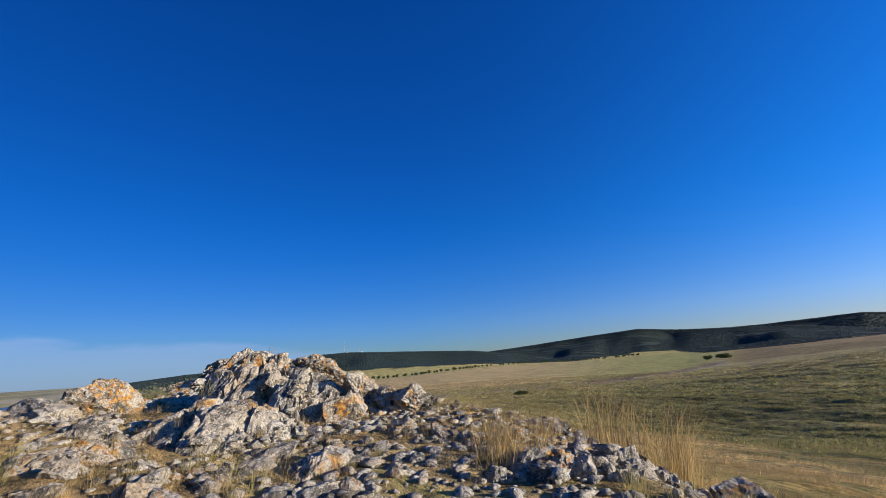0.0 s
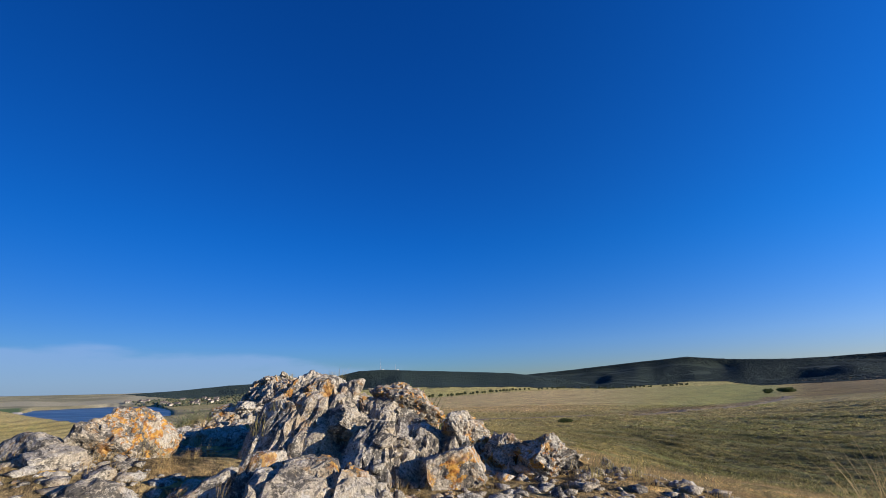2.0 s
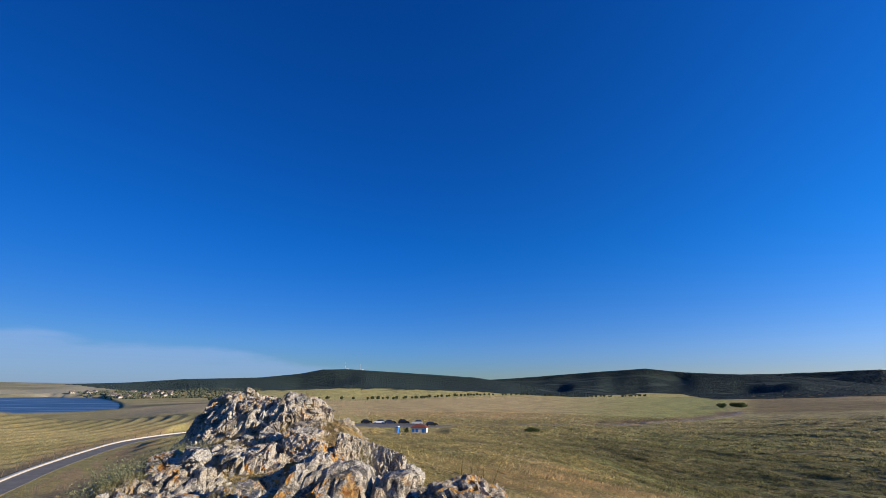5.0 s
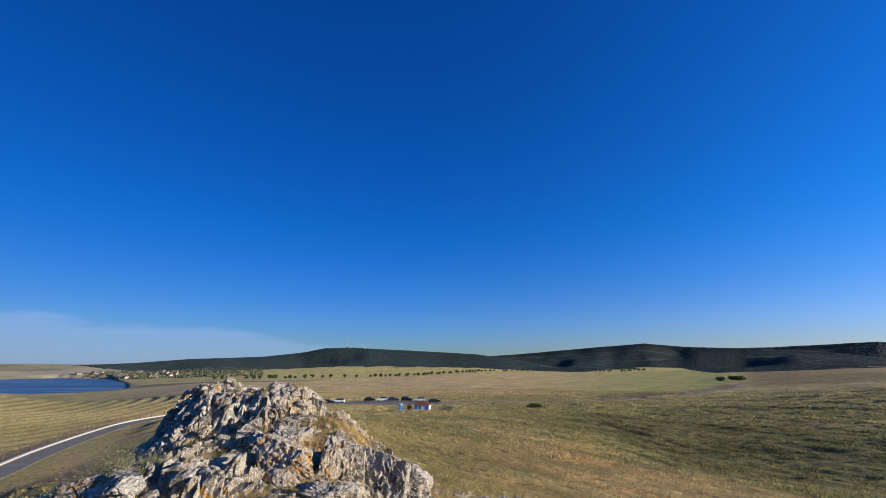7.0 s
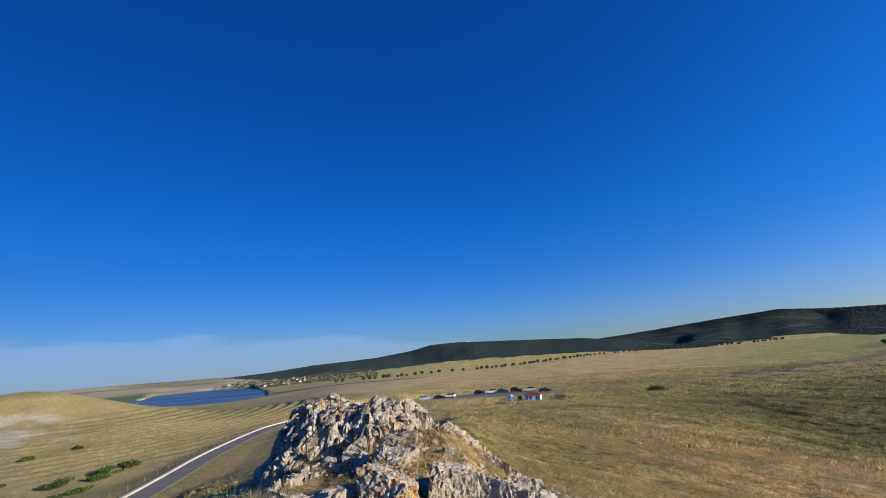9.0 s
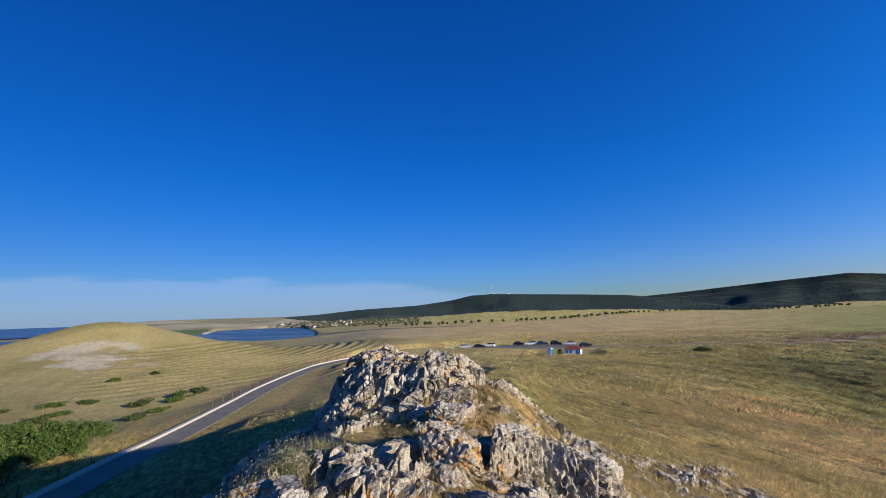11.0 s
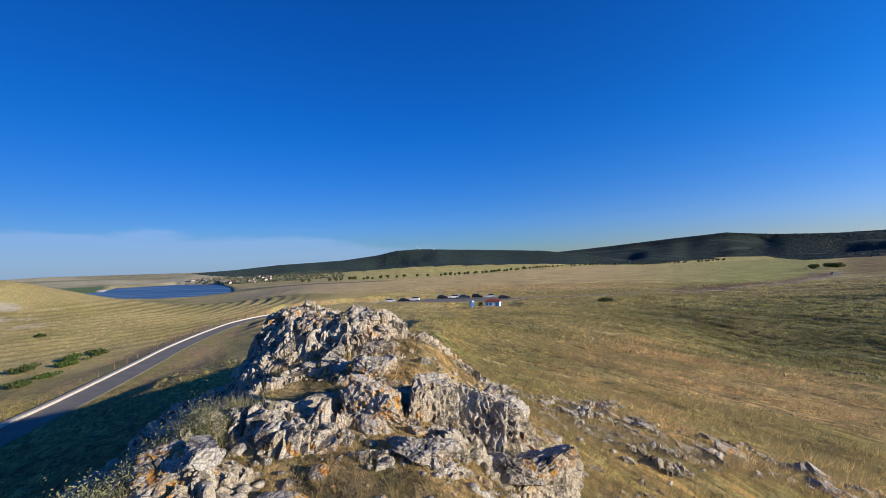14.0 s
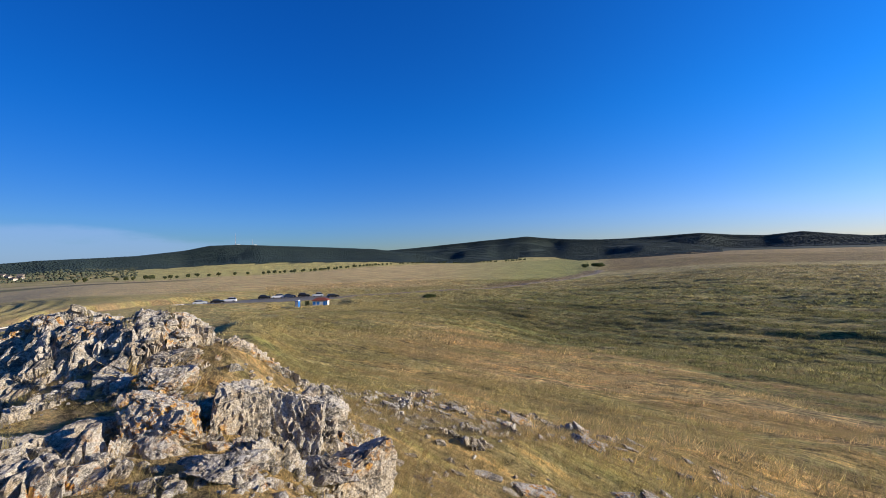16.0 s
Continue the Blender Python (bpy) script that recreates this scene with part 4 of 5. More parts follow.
def wood():
    """The oak wood that covers the hills, as lumps of crown."""
    out = []
    for az0, az1, r0, r1, step, size in ((-36, 15, 1060, 1800, 4.9, 3.0), (2, 52, 1120, 2650, 6.2, 3.6), (33, 74, 2350, 3650, 11.0, 6.4)):
        area = math.radians(az1 - az0) * (r1 ** 2 - r0 ** 2) / 2
        n = int(area / step ** 2)
        az, r = rng.uniform(az0, az1, n), np.sqrt(rng.uniform(r0 ** 2, r1 ** 2, n))
        x, y = r * np.sin(np.radians(az)), 2 + r * np.cos(np.radians(az))
        big = fbm(x / 25, y / 25, 4, 41)
        keep = (r + 60 * big > wood_edge(az)) & (fbm(x / 120, y / 120, 3, 61) > -0.42)
        x, y = x[keep], y[keep]
        rad = size * rng.uniform(0.6, 1.25, len(x))
        z = land(x[None], y[None])[0] + rad * 0.12
        out.append((np.stack([x, y, z], 1), rad, np.full(len(x), 0.45 if r1 < 2000 else 0.28)))
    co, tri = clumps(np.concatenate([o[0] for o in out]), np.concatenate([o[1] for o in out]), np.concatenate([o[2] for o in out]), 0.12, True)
    return tagged(new("oak_wood", raw_mesh("oak_wood", co, tri, LEAF_WOOD_HAZE, True)), "dense dark-green oak wood covering the hills", "forest", kind="stuff")


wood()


def shrub(name, x, y, w, h, material, label, count=2600, leaf=0.11, group="", seed=1):
    t = thing(name, pose(x, y, ground_z(x, y) - 0.05), label, "shrub", group)
    bm = bmesh.new()
    for k in range(7):
        a = k * 0.9 + seed
        s = tube(0.05, 0.02, h * 0.7, (0.1 * math.cos(a), 0.1 * math.sin(a), 0), 6, (w * 0.3 * math.cos(a), w * 0.3 * math.sin(a)))
        me = bpy.data.meshes.new("stem")
        s.to_mesh(me)
        s.free()
        bm.from_mesh(me)
        bpy.data.meshes.remove(me)
    part("stems", bm, BARK, t)
    lobes = rng.uniform(-1, 1, (14, 3)) * np.array([w * 0.36, w * 0.36, h * 0.25]) + np.array([0, 0, h * 0.52])
    which = rng.integers(0, 14, count)
    d = rng.standard_normal((count, 3))
    d /= np.linalg.norm(d, axis=1)[:, None]
    pos = lobes[which] + d * rng.uniform(0.6, 1.05, (count, 1)) * np.array([w * 0.2, w * 0.2, h * 0.26])
    pos[:, 2] = np.maximum(pos[:, 2], 0.05)
    co, tri = leaves(pos, leaf)
    ob = new("crown", raw_mesh("crown", co, tri, material))
    ob.parent = t
    return t


for k, (x, y, w, h, n) in enumerate(((-43.5, 24.5, 5.2, 4.6, 8500), (-46.2, 30.5, 5.8, 4.8, 9000), (-49.5, 36.5, 4.8, 4.0, 5200), (-51.0, 40.5, 4.0, 3.2, 3600), (-51.5, 31, 5.0, 3.4, 3200))):
    shrub("roadside_shrub", x, y, w, h, LEAF_SHRUB, "leafy bright-green shrub growing below the road", n, 0.16, "shrubs below the road", k)
for k, (x, y, w, h) in enumerate(((-72, 66, 4, 1.9), (-70.5, 72.7, 5, 1.6), (-71, 78.4, 4.5, 1.3), (-68.5, 69.5, 3, 1.2), (-84.4, 66.4, 4, 1.0), (-89, 63, 6, 0.9), (-77, 52.8, 4.5, 1.8), (-75, 48, 5, 1.6),
                                 (-92.7, 56.3, 5, 0.9), (-80, 58, 5, 0.9), (-103.4, 97, 2.6, 1.2), (-101.6, 84.8, 2.2, 1.2), (-103.5, 86.6, 2.0, 1.0), (-64, 62, 4, 1.0), (-62, 56, 3.5, 1.1))):
    shrub("gully_bush", x, y, w * 0.85, h * 0.8, LEAF_SHRUB if k % 2 else LEAF_DARK, "low dark-green bush in the dry gully", 700, 0.2, "bushes in the gully", k)
shrub("hawthorn_bush", 41.5, 139, 4.4, 1.5, LEAF_DARK, "dark rounded bush standing alone in the grass", 1600, 0.16, seed=3)
shrub("kiosk_bush", 2.2, 138.5, 1.6, 2.2, LEAF_SHRUB, "small green bush between the toilet and the kiosk", 500, 0.12, seed=4)
for k, (x, y) in enumerate(((300, 372), (308, 384), (317, 398), (324, 410), (296, 392), (306, 404), (335, 425), (348, 440))):
    shrub("track_bush", x, y, 9, 4.2, LEAF_DARK, "dark bush beside the gravel track", 420, 0.7, "bushes beside the track", k)


# ---- masts and village ----
def mast(x, y, h):
    t = thing("radio_mast", pose(x, y, ground_z(x, y)), "thin red and white lattice radio mast on the wooded hill", "mast", "masts on the hill")
    for i in range(6):
        s = tube(0.55 - 0.06 * i, 0.5 - 0.06 * i, h / 6, (0, 0, i * h / 6), 6)
        part("mast_section", s, WHITE if i % 2 else RED_PAINT, t)
    part("hut", box(8, 6, 3.5, (9, 3, 0), 0.1), WHITE, t, "white equipment hut")
    return t


mast(-217, 1700, 42)
mast(-160, 1695, 22)


def cottage(m, wall_mat, label):
    t = thing("village_house", m, label, "house", "houses of the village")
    part("wall", box(8, 6.4, 3.0, bevel=0.05), wall_mat, t)
    bm = bmesh.new()
    v = [bm.verts.new(c) for c in ((-5, -4, 3.1), (5, -4, 3.1), (5, 4, 3.1), (-5, 4, 3.1), (-5, 0, 5.6), (5, 0, 5.6))]
    for f in ((0, 1, 5, 4), (2, 3, 4, 5), (0, 4, 3), (1, 2, 5), (3, 2, 1, 0)):
        bm.faces.new([v[i] for i in f])
    bmesh.ops.recalc_face_normals(bm, faces=bm.faces[:])
    part("roof", bm, ROOF_BROWN, t, "brown tiled gable roof")
    for x in (-2.8, 0, 2.8):
        part("window", box(1.1, 0.08, 1.3, (x, -3.53, 1.0)), GLASS, t, "dark window pane")
    part("chimney", box(0.6, 0.6, 1.6, (2, 0.8, 4.6)), CONCRETE, t)
    return t


house = cottage(pose(-470, 960, ground_z(-470, 960)), CONCRETE, "pale village house with a brown gable roof")
for k in range(26):
    az, r = float(rng.uniform(-35, -26)), float(rng.uniform(900, 1180))
    x, y = r * math.sin(radians(az)), r * math.cos(radians(az))
    if ground_z(x, y) < -11.7:
        continue
    copy_thing(house, pose(x, y, ground_z(x, y) - 0.3, 0, 0, float(rng.uniform(-40, 40))))


def tree_belt():
    """Trees between the village houses and along the far shore."""
    n = 900
    az, r = rng.uniform(-34, -17, n), rng.uniform(900, 1250, n)
    x, y = r * np.sin(np.radians(az)), r * np.cos(np.radians(az))
    keep = land(x[None], y[None])[0] > -11.7
    x, y = x[keep], y[keep]
    n = len(x)
    rad = rng.uniform(1.2, 2.8, n)
    co, tri = clumps(np.stack([x, y, land(x[None], y[None])[0] + rad * 0.5], 1), rad, 0.8, 0.25)
    return tagged(new("village_trees", raw_mesh("village_trees", co, tri, LEAF_VILLAGE)), "dark trees and gardens round the village", "trees", kind="stuff")


tree_belt()


# ---- loose stones ----
def stone(seed, name="loose_stone"):
    """A broken limestone block: cut faces, worn edges."""
    bm = bmesh.new()
    bmesh.ops.create_icosphere(bm, subdivisions={"boulder": 5, "rock": 4}.get(name, 3), radius=1)
    r = random.Random(seed)
    planes = []
    if seed >= 500:
        # square-cut block
        for k in range(6):
            n = Vector([(1 if k % 2 else -1) * (k // 2 == i) for i in range(3)]) + Vector([r.uniform(-0.3, 0.3) for i in range(3)])
            planes.append((n.normalized(), r.uniform(0.5, 0.66)))
    for k in range(4 if seed >= 500 else 13):
        n = Vector((r.uniform(-1, 1), r.uniform(-1, 1), r.uniform(-1, 1))).normalized()
        planes.append((n, r.uniform(0.6, 0.8) if seed >= 500 else r.uniform(0.36, 0.74)))
    for v in bm.verts:
        for n, d in planes:
            over = v.co.dot(n) - d
            if over > 0:
                v.co -= n * over * 0.94
        p = v.co * 2.2 + Vector((seed * 3.1, 0, 0))
        d1, pts = noise.voronoi(p * 1.6)
        crack = min(1.0, (d1[1] - d1[0]) / 0.12)
        v.co += v.co.normalized() * ((0.05 if seed >= 500 else 0.10) * noise.fractal(p, 0.7, 2.1, 5) + 0.045 * noise.noise(p * 6.3) + 0.03 * noise.noise(p * 9) - 0.08 * (1 - crack))
    me = bpy.data.meshes.new(name)
    bm.to_mesh(me)
    bm.free()
    me.materials.append(LICHEN_ROCK if name == "rock" and seed % 4 == 0 else ROCK)
    return me


STONES = [stone(s) for s in range(8)]


def boulder(x, y, z, sx, sy, sz, turn, tilt, k, label):
    me = stone(100 + k, "boulder")
    if "orange" in label or "lichen" in label:
        me.materials[0] = LICHEN_ROCK
    ob = new("boulder", me)
    ob.matrix_basis = pose(x, y, z, tilt, tilt * 0.4, turn) @ Matrix.Diagonal((sx, sy, sz, 1))
    return tagged(ob, label, "boulder", "boulders of the outcrop")


boulder(-2.3, 1.5, 11.74, 0.74, 0.64, 0.62, 35, 12, 1, "large pale boulder with orange lichen and a flat lit face")
boulder(-2.7, 1.15, 11.45, 0.45, 0.4, 0.4, -20, -12, 2, "dark-sided boulder leaning at the edge of the slope")
boulder(-0.5, 2.75, 12.4, 0.62, 0.55, 0.45, 25, 14, 3, "weathered boulder on top of the outcrop with orange lichen")
boulder(0.45, 2.35, 12.18, 0.7, 0.5, 0.4, -15, 10, 4, "orange-crusted boulder beside the top of the outcrop")
boulder(-0.2, 2.5, 12.16, 0.8, 0.7, 0.6, 70, -10, 31, "tall pyramid-shaped block at the very top with a sunlit lichen face")
boulder(0.95, 2.45, 12.22, 0.6, 0.5, 0.5, 5, 12, 32, "orange-crusted block leaning against the top block")
boulder(0.35, 1.75, 12.0, 0.5, 0.42, 0.4, 50, 6, 33, "grey block with pale faces below the top")
boulder(1.75, 1.95, 11.92, 0.42, 0.38, 0.38, 40, 0, 5, "rounded boulder with a rust-coloured lichen cap")
boulder(2.25, 1.75, 11.7, 0.38, 0.34, 0.34, 10, 5, 6, "grey boulder in the row at the outcrop's edge")
boulder(2.75, 1.5, 11.66, 0.5, 0.4, 0.36, -25, 6, 7, "boulder with a bright orange lichen cap")
boulder(4.25, -1.7, 10.98, 0.8, 0.36, 0.34, -38, 20, 8, "long tilted slab with pale faces among dry grass")
boulder(3.95, 1.7, 11.15, 0.72, 0.4, 0.34, -18, 6, 9, "low pitted boulder above the grass slope")
boulder(3.0, 0.0, 11.12, 0.42, 0.33, 0.28, 15, 4, 10, "small blocky boulder in dry grass")
boulder(-0.62, -1.45, 11.55, 0.52, 0.46, 0.33, 25, 4, 11, "pale flat-topped boulder in the rubble")
boulder(-2.55, 12.3, 12.12, 0.95, 0.45, 0.3, -15, 6, 12, "smooth pale slab lying on the crest's shoulder")
boulder(-1.45, 13.4, 12.05, 0.42, 0.35, 0.34, 20, 0, 13, "small brown boulder on the shoulder of the crest")
boulder(-1.75, 8.95, 11.75, 0.8, 0.65, 0.75, 12, 6, 414, "upright split block with orange and grey faces")
boulder(-0.8, 9.3, 11.55, 0.62, 0.7, 0.95, 8, -6, 415, "cracked pale block with a broad sunlit face")
boulder(0.05, 9.45, 11.4, 0.62, 0.7, 0.9, -8, -5, 416, "tall pale block with grey faces beside a deep crack")
boulder(0.85, 9.0, 10.7, 0.85, 0.7, 0.62, 32, -14, 417, "pitted pale block low on the flank")
boulder(-3.25, 6.5, 11.98, 0.65, 0.45, 0.32, 15, 8, 16, "low rock with a vivid orange lichen patch")
boulder(0.35, 11.0, 10.95, 0.7, 0.5, 0.45, 20, 6, 17, "broad pitted block low on the flank")
boulder(0.5, 8.6, 11.0, 0.7, 0.4, 0.28, -25, 5, 18, "low flat slab at the foot of the outcrop")
boulder(-0.7, 7.6, 11.72, 0.8, 0.45, 0.28, -12, 4, 19, "smooth grey slab dipping towards the slope")
boulder(-2.3, 11.0, 12.0, 0.6, 0.5, 0.35, 5, 4, 20, "rounded pale block below the crest")


def rubble():
    """Small broken stones bedded in the soil of the outcrop."""
    n = 9000
    x, y = rng.uniform(-6, 9, n), np.where(np.arange(n) < 4600, rng.uniform(-6, 24, n), rng.uniform(-5.5, 1.5, n))
    dx = x - axis_x(y)
    keep = ((np.abs(dx) < axis_w(y) + 2.2) | ((dx > 0) & (dx < 9) & (rng.uniform(0, 1, n) < 0.3))) & (fbm(x / 1.7, y / 1.7, 3, 88) > -0.12) & (np.hypot(x - 0.2, y - 1.7) > 0.8)
    x, y = x[keep], y[keep]
    rad = 0.02 + 0.075 * rng.uniform(0, 1, len(x)) ** 2.2
    pos = np.stack([x, y, surface(x[None], y[None])[0] + rad * 0.1], 1)
    co, tri = clumps(pos, rad * 1.2, 0.5, 0.34)
    return tagged(new("rubble", raw_mesh("rubble", co, tri, ROCK)), "small broken limestone rubble bedded in dry soil", "rubble", kind="stuff")


rubble()

BLOCKS = [stone((300 if s % 2 else 520) + s, "rock") for s in range(9)]
CHIPS = [stone((330 if s % 2 else 540) + s) for s in range(6)]


def rock_share(x, y):
    """How thickly broken blocks lie, 0 to 1."""
    dx = x - axis_x(y)
    d = np.clip(1.15 * rockiness(x, y) * ss(0.3, 1.2, axis_w(y) + 3 - np.abs(dx)), 0, 1) * (0.35 + 0.65 * ss(1, 3, y))
    for cx, cy, sx, sy, top, drop, turn in NEAR_HEADS + FRONT_HEADS + MIDDLE_HEADS + LEFT_HEADS + CREST_HEADS:
        d = np.maximum(d, ss(1.5, 0.7, np.hypot((x - cx) / sx, (y - cy) / sy)))
    return np.maximum(d, 1.0 * ss(1.9, 0.3, dx) * ss(-4.4, -3.0, dx) * ss(-5, -3.4, y) * ss(2.0, 0.5, y))


made = 0
while made < 480:
    x, y = float(rng.uniform(-7.5, 6)), float(rng.uniform(-5, 17.5))
    if rng.uniform() > float(rock_share(np.array([[x]]), np.array([[y]]))[0, 0]):
        continue
    if -2.0 < x < -0.55 and 0.8 < y < 2.5:
        continue
    large = made < 120
    s = float(rng.uniform(0.22, 0.42) if large else rng.uniform(0.09, 0.22))
    if y > 12:
        s *= 0.4
    if math.hypot(x - 0.25, y - 1.4) < 0.9 + s:
        s *= 0.4
    z = float(surface(np.array([[x]]), np.array([[y]]))[0, 0])
    ob = new("rock", (BLOCKS if large else CHIPS)[made % (9 if large else 6)])
    ob.matrix_basis = pose(x, y, z - s * 0.12, float(rng.normal(8, 14)), float(rng.normal(10, 14)), float(rng.uniform(0, 360))) @ Matrix.Diagonal((s * float(rng.uniform(1.0, 1.5)), s, s * float(rng.uniform(0.55, 0.85)), 1))
    ob.parent = outcrop
    made += 1

# low ledges that break through the grass beside the outcrop
made = 0
while made < 300:
    x, y = float(rng.uniform(1.5, 18)), float(rng.uniform(5, 22))
    if not 1.8 < x - float(axis_x(y)) < 20 - 0.4 * y or float(fbm(np.array([(x * 0.9 - y * 0.43) / 5]), np.array([(x * 0.43 + y * 0.9) / 1.6]), 3, 83)[0]) < -0.02:
        continue
    s = float(rng.uniform(0.08, 0.27)) * (1.0 if made % 5 else 1.9)
    z = float(surface(np.array([[x]]), np.array([[y]]))[0, 0])
    ob = new("rock", (BLOCKS if s > 0.3 else CHIPS)[2 * (made % 3)])
    ob.matrix_basis = pose(x, y, z - s * 0.08, float(rng.normal(0, 8)), float(rng.normal(20, 8)), float(rng.normal(-30, 15))) @ Matrix.Diagonal((s * float(rng.uniform(1.1, 1.9)), s * 0.8, s * float(rng.uniform(0.3, 0.5)), 1))
    ob.parent = outcrop
    made += 1

placed = 0
while placed < 160:
    x, y = float(rng.uniform(-6, 6)), float(rng.uniform(-6, 22))
    dx = x - float(axis_x(y))
    if abs(dx) > 5 + max(0, y * 0.15) or math.hypot(x - 0.2, y - 1.5) < 0.7:
        continue
    s = float(rng.choice([0.05, 0.06, 0.08, 0.1, 0.14])) * float(rng.uniform(0.8, 1.3))
    z = float(surface(np.array([[x]]), np.array([[y]]))[0, 0])
    ob = new("loose_stone", STONES[placed % 8])
    ob.matrix_basis = pose(x, y, z + s * 0.25, *(float(a) for a in rng.uniform(-25, 25, 2)), float(rng.uniform(0, 360))) @ Matrix.Diagonal((s * 1.2, s, s * 0.75, 1))
    tagged(ob, "loose pale limestone fragment lying on the outcrop", "stone", "loose stones on the outcrop")
    placed += 1


# ---- grass ----
def tufts(name, x, y, height, blades, width, material, label, spread=0.12, lean=0.35, plain=False, tinted=False):
    """Clumps of bent blades, at each place."""
    x, y, height = (np.asarray(v, float) for v in (x, y, height))
    z = surface(x[None], y[None])[0] - 0.03
    n = len(x)
    idx = np.repeat(np.arange(n), blades)
    m = len(idx)
    a, r = rng.uniform(0, 2 * np.pi, m), np.sqrt(rng.uniform(0, 1, m)) * spread * np.clip(height[idx] / 0.35, 0.5, 2)
    bx0, by0 = x[idx] + r * np.cos(a), y[idx] + r * np.sin(a)
    h = height[idx] * rng.uniform(0.45, 1.1, m)
    l = lean * h * rng.uniform(0.2, 1.3, m)
    b = np.where(rng.uniform(0, 1, m) < 0.55, rng.normal(0.35, 0.5, m), a)
    w = width * rng.uniform(0.7, 1.3, m) * np.clip(height[idx] / 0.35, 0.6, 2)
    px, py = -np.sin(b) * w, np.cos(b) * w
    base = np.stack([bx0, by0, z[idx]], 1)
    side = np.stack([px, py, np.zeros(m)], 1)
    mid = base + np.stack([np.cos(b) * l * 0.35, np.sin(b) * l * 0.35, h * 0.62], 1)
    tip = base + np.stack([np.cos(b) * l, np.sin(b) * l, h], 1)
    co = np.stack([base - side, base + side, mid + side * 0.7, mid - side * 0.7, tip], 1).reshape(-1, 3)
    k = (np.arange(m) * 5)[:, None]
    if plain:
        co = co.reshape(m, 5, 3)[:, [0, 1, 4]].reshape(-1, 3)
        tri = np.arange(m * 3).reshape(-1, 3)
    else:
        tri = np.concatenate([k + np.array([[0, 1, 2]]), k + np.array([[0, 2, 3]]), k + np.array([[3, 2, 4]])], 0)
    me = raw_mesh(name, co, tri, material)
    if tinted:
        shade = np.exp(rng.normal(0.05, 0.2, (n, 1)))
        c = np.repeat((cover(x[None], y[None])[0] * shade)[idx], len(co) // m, 0)
        paint(me, c, np.ones(len(c)))
    return tagged(new(name, me), label, "grass", kind="stuff")


def scatter(n, x0, x1, y0, y1, test):
    x, y = rng.uniform(x0, x1, n), rng.uniform(y0, y1, n)
    k = test(x, y)
    return x[k], y[k]


# on and between the rocks
gx1, gy1 = scatter(9000, -7, 7, -6, 20, lambda x, y: (np.abs(x - axis_x(y)) < 6.5) & (fbm(x / 1.1, y / 1.1, 3, 91) > -0.08)
                   & (surface(x[None], y[None])[0] - land(x[None], y[None])[0] < 0.2) & (np.hypot(x - 0.3, y - 1.5) > 0.9))
tufts("outcrop_grass", gx1, gy1, rng.uniform(0.05, 0.2, len(gx1)), 22, 0.0032, STRAW, "short dry straw-coloured grass between the rocks", lean=0.7)
gx2, gy2 = scatter(900, -6, 7, -5, 18, lambda x, y: (np.abs(x - axis_x(y)) < 5.5) & (fbm(x / 1.6, y / 1.6, 3, 95) > 0.10) & (np.hypot(x - 0.3, y - 0.5) > 1.6))
tufts("tall_dry_grass", gx2, gy2, rng.uniform(0.16, 0.32, len(gx2)), 40, 0.0028, STRAW_GREEN, "tall feathery dry grass tufts on the outcrop", lean=0.6)
gx3 = np.array([5.6, 5.9, 6.2, 5.4, 3.7, 3.9, 3.5, 4.0, 4.3])
gy3 = np.array([-0.6, -0.9, -0.4, -0.2, -1.2, -0.8, -1.6, -1.3, -0.4])
tufts("feather_grass", np.repeat(gx3, 3) + rng.uniform(-.2, .2, 27), np.repeat(gy3, 3) + rng.uniform(-.2, .2, 27), np.where(np.arange(27) < 12, rng.uniform(0.9, 1.25, 27), rng.uniform(0.35, 0.6, 27)), 34, 0.0022, STRAW,
      "tall straw-coloured feather grass beside the tilted slab", lean=0.55)
gx4, gy4 = scatter(1100, -7.0, -3.6, 3.2, 10, lambda x, y: fbm(x / 1.2, y / 1.2, 3, 97) > -0.05)
tufts("grey_herbs", gx4, gy4, rng.uniform(0.12, 0.30, len(gx4)), 44, 0.004, SAGE, "grey-green flowering herbs on the shaded edge", lean=1.0)
edge_ = (gx4 > -6.2) & (gy4 < 8.2)
hx, hy = gx4[edge_][:300], gy4[edge_][:300]
hz = surface(hx[None], hy[None])[0]
which = np.repeat(np.arange(len(hx)), 60)
off = rng.standard_normal((len(which), 3)) * np.array([0.09, 0.09, 0.09])
herb = np.stack([hx, hy, hz + 0.16], 1)[which] + off
co, tri = leaves(herb, 0.016)
tagged(new("flowering_herbs", raw_mesh("flowering_herbs", co, tri, HERB)), "pale flowering herbs with small leaves on the shaded edge", "herbs", kind="stuff")
# the slopes
def slope(n, r0, r1, a0, a1, seed, cut):
    az, r = np.radians(rng.uniform(a0, a1, n)), np.sqrt(rng.uniform(r0 ** 2, r1 ** 2, n))
    x, y = 0.2 + r * np.sin(az), 1.0 + r * np.cos(az)
    k = (fbm((x * 0.58 - y * 0.81) / 14, (x * 0.81 + y * 0.58) / 2.6, 4, seed) > cut) & (fbm((x * 0.58 - y * 0.81) / 5.0, (x * 0.81 + y * 0.58) / 1.1, 3, seed + 40) > -0.14 - 0.6 * (r1 < 35)) & (off_line(x[None], y[None], ROAD_LINE)[0] > 3.6) & (surface(x[None], y[None])[0] - land(x[None], y[None])[0] < 0.2)
    return x[k], y[k]


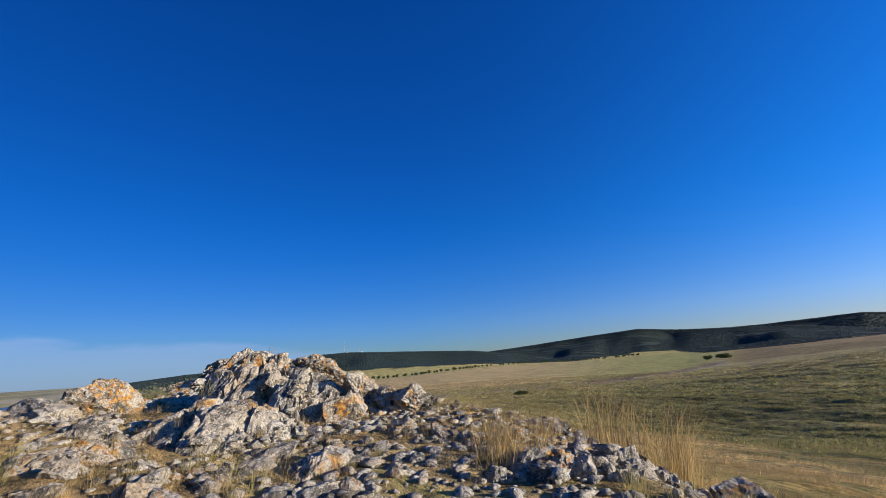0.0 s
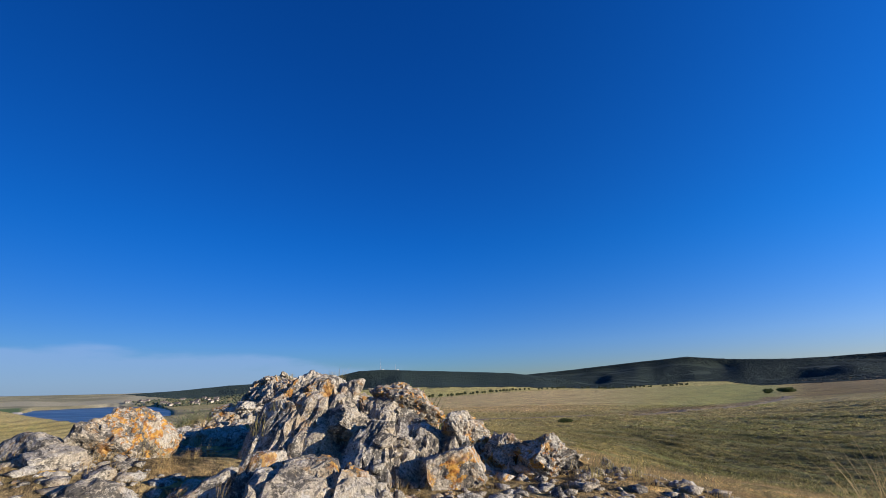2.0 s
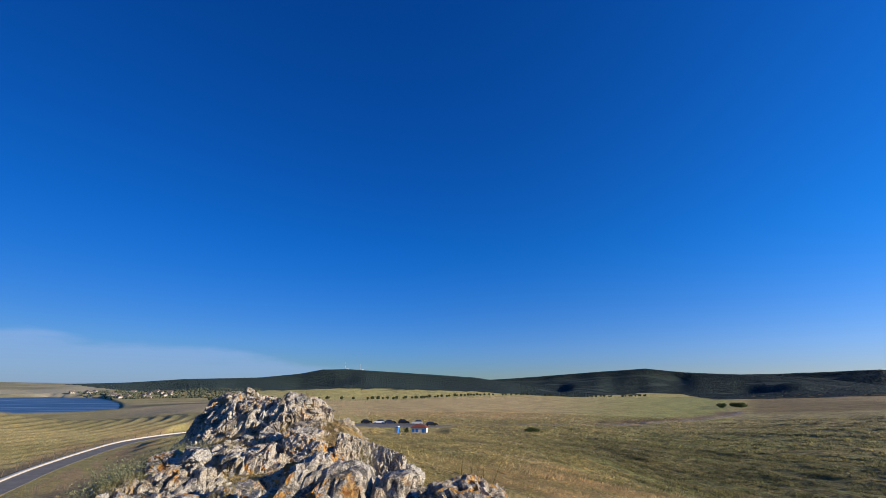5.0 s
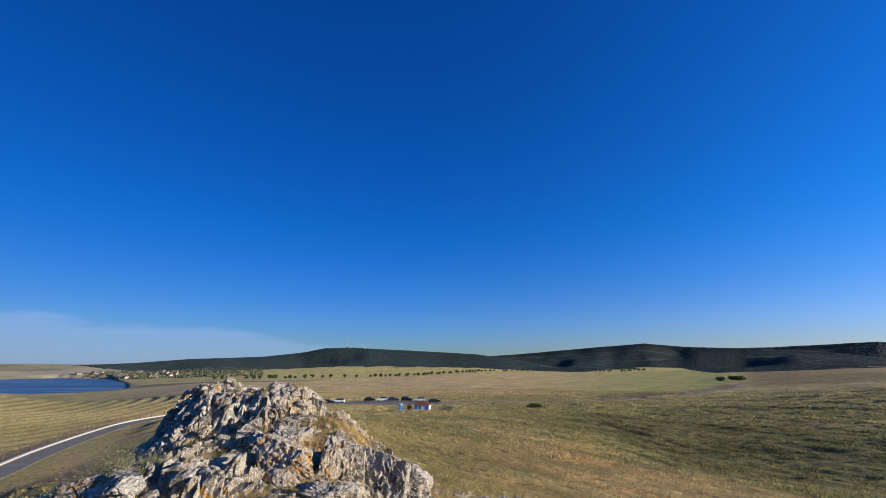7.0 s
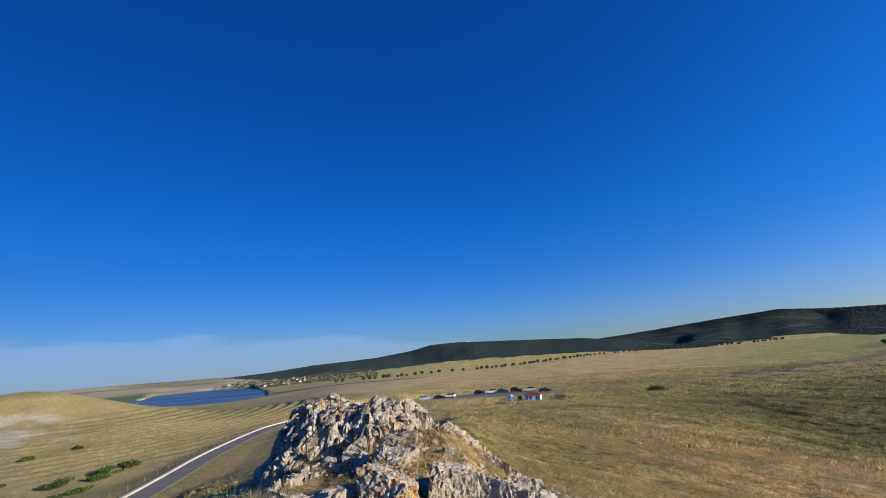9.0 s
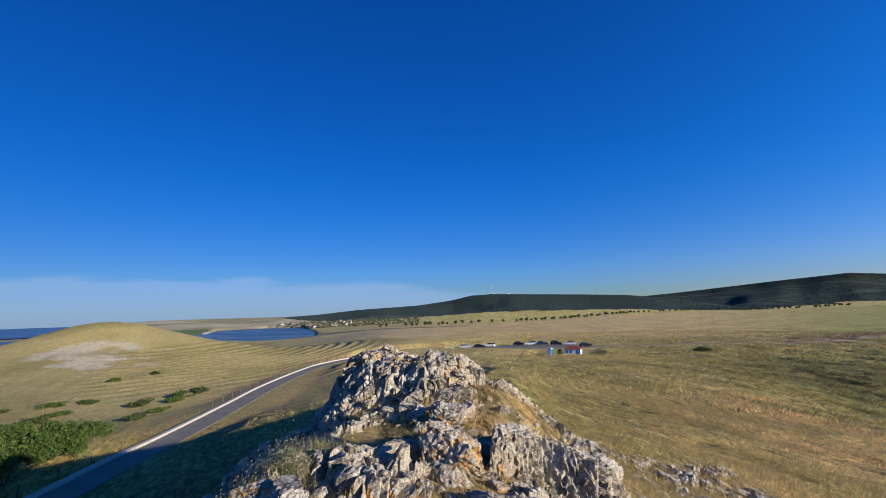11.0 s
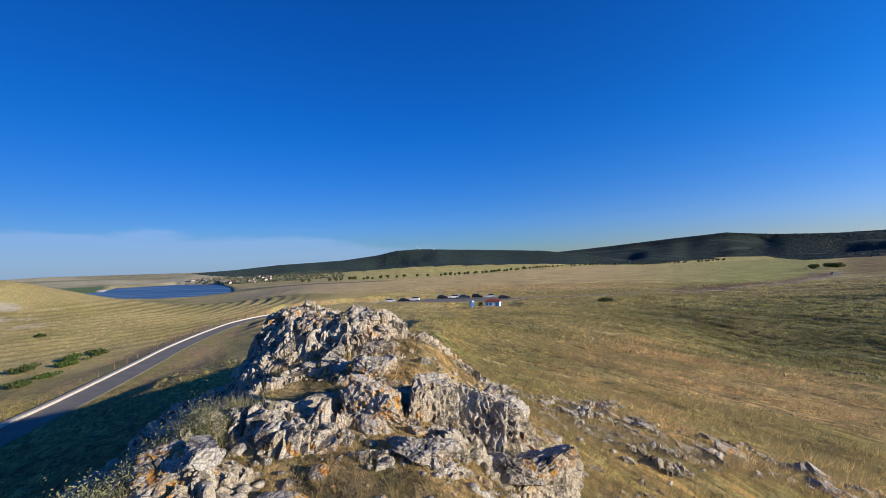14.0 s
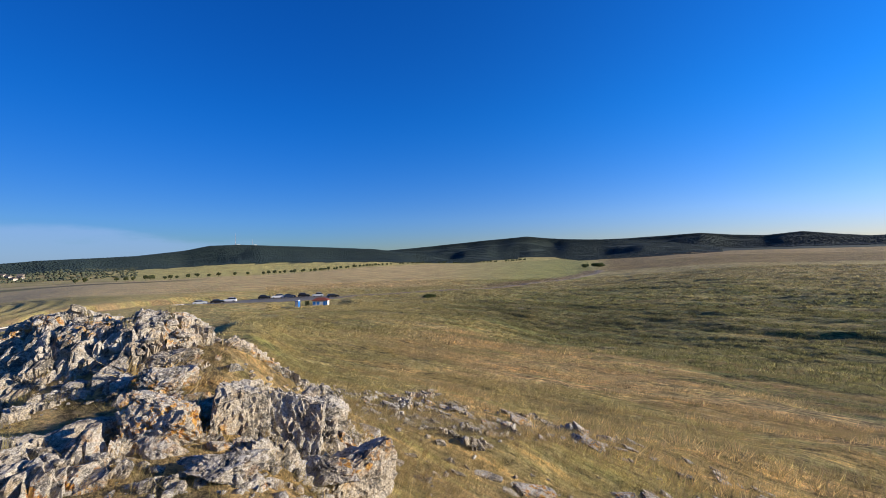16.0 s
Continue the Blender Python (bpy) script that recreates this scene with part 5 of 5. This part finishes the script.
sx, sy = slope(36000, 5, 30, -75, 75, 101, -0.35)
tufts("near_slope_grass", sx, sy, rng.uniform(0.10, 0.26, len(sx)), 10, 0.0045, STRAW_GREEN, "dry yellow-green grass on the upper slope", 0.16, 1.5, True)
sx, sy = slope(42000, 9, 62, 4, 74, 103, -0.05)
tufts("russet_slope_grass", sx, sy, rng.uniform(0.14, 0.34, len(sx)), 9, 0.0055, RUSSET, "russet bands of tall dry grass on the slope", 0.22, 1.9, True)
for name, n, r0, r1, a0, a1, seed, cut, low, high, width, label in (
        ("short_grass", 15000, 2.5, 17, 0, 85, 104, -0.45, 0.07, 0.19, 0.0055, "short dry grass round the ledges beside the outcrop"),
        ("tussock_grass", 34000, 14, 55, -8, 76, 105, -0.25, 0.12, 0.32, 0.015, "wind-combed dry tussocks on the upper slope"),
        ("lower_tussocks", 52000, 50, 125, -8, 76, 107, -0.2, 0.20, 0.46, 0.042, "wind-combed olive and straw tussocks on the lower slope"),
        ("valley_tussocks", 42000, 120, 260, -4, 76, 109, -0.2, 0.28, 0.58, 0.09, "coarse tussocks across the valley side"),
        ("roadside_tussocks", 16000, 9, 70, -80, -8, 111, -0.15, 0.14, 0.34, 0.03, "dry tussocks between the outcrop and the road")):
    sx, sy = slope(n, r0, r1, a0, a1, seed, cut)
    clear = ~((sx > -5) & (sx < 12) & (sy > 130) & (sy < 150)) & ~((sx > -46) & (sx < 20) & (sy > 146) & (sy < 182)) & (off_line(sx[None], sy[None], TRACK_LINE)[0] > 3)
    sx, sy = sx[clear], sy[clear]
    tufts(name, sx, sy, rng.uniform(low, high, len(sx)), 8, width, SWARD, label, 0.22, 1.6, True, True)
stem_x, stem_y = np.array([0.5, 0.62, 0.56, 0.95, 1.02, -0.2, 1.3, 1.38]), np.array([3.1, 3.05, 3.2, 3.0, 2.95, 3.3, 2.6, 2.55])
tufts("green_stalks", stem_x, stem_y, np.array([0.5, 0.45, 0.5, 0.9, 0.95, 0.4, 0.7, 0.6]), 14, 0.004, LEAF_SHRUB, "slender green herb stalks growing from the rock", 0.06, 0.45)
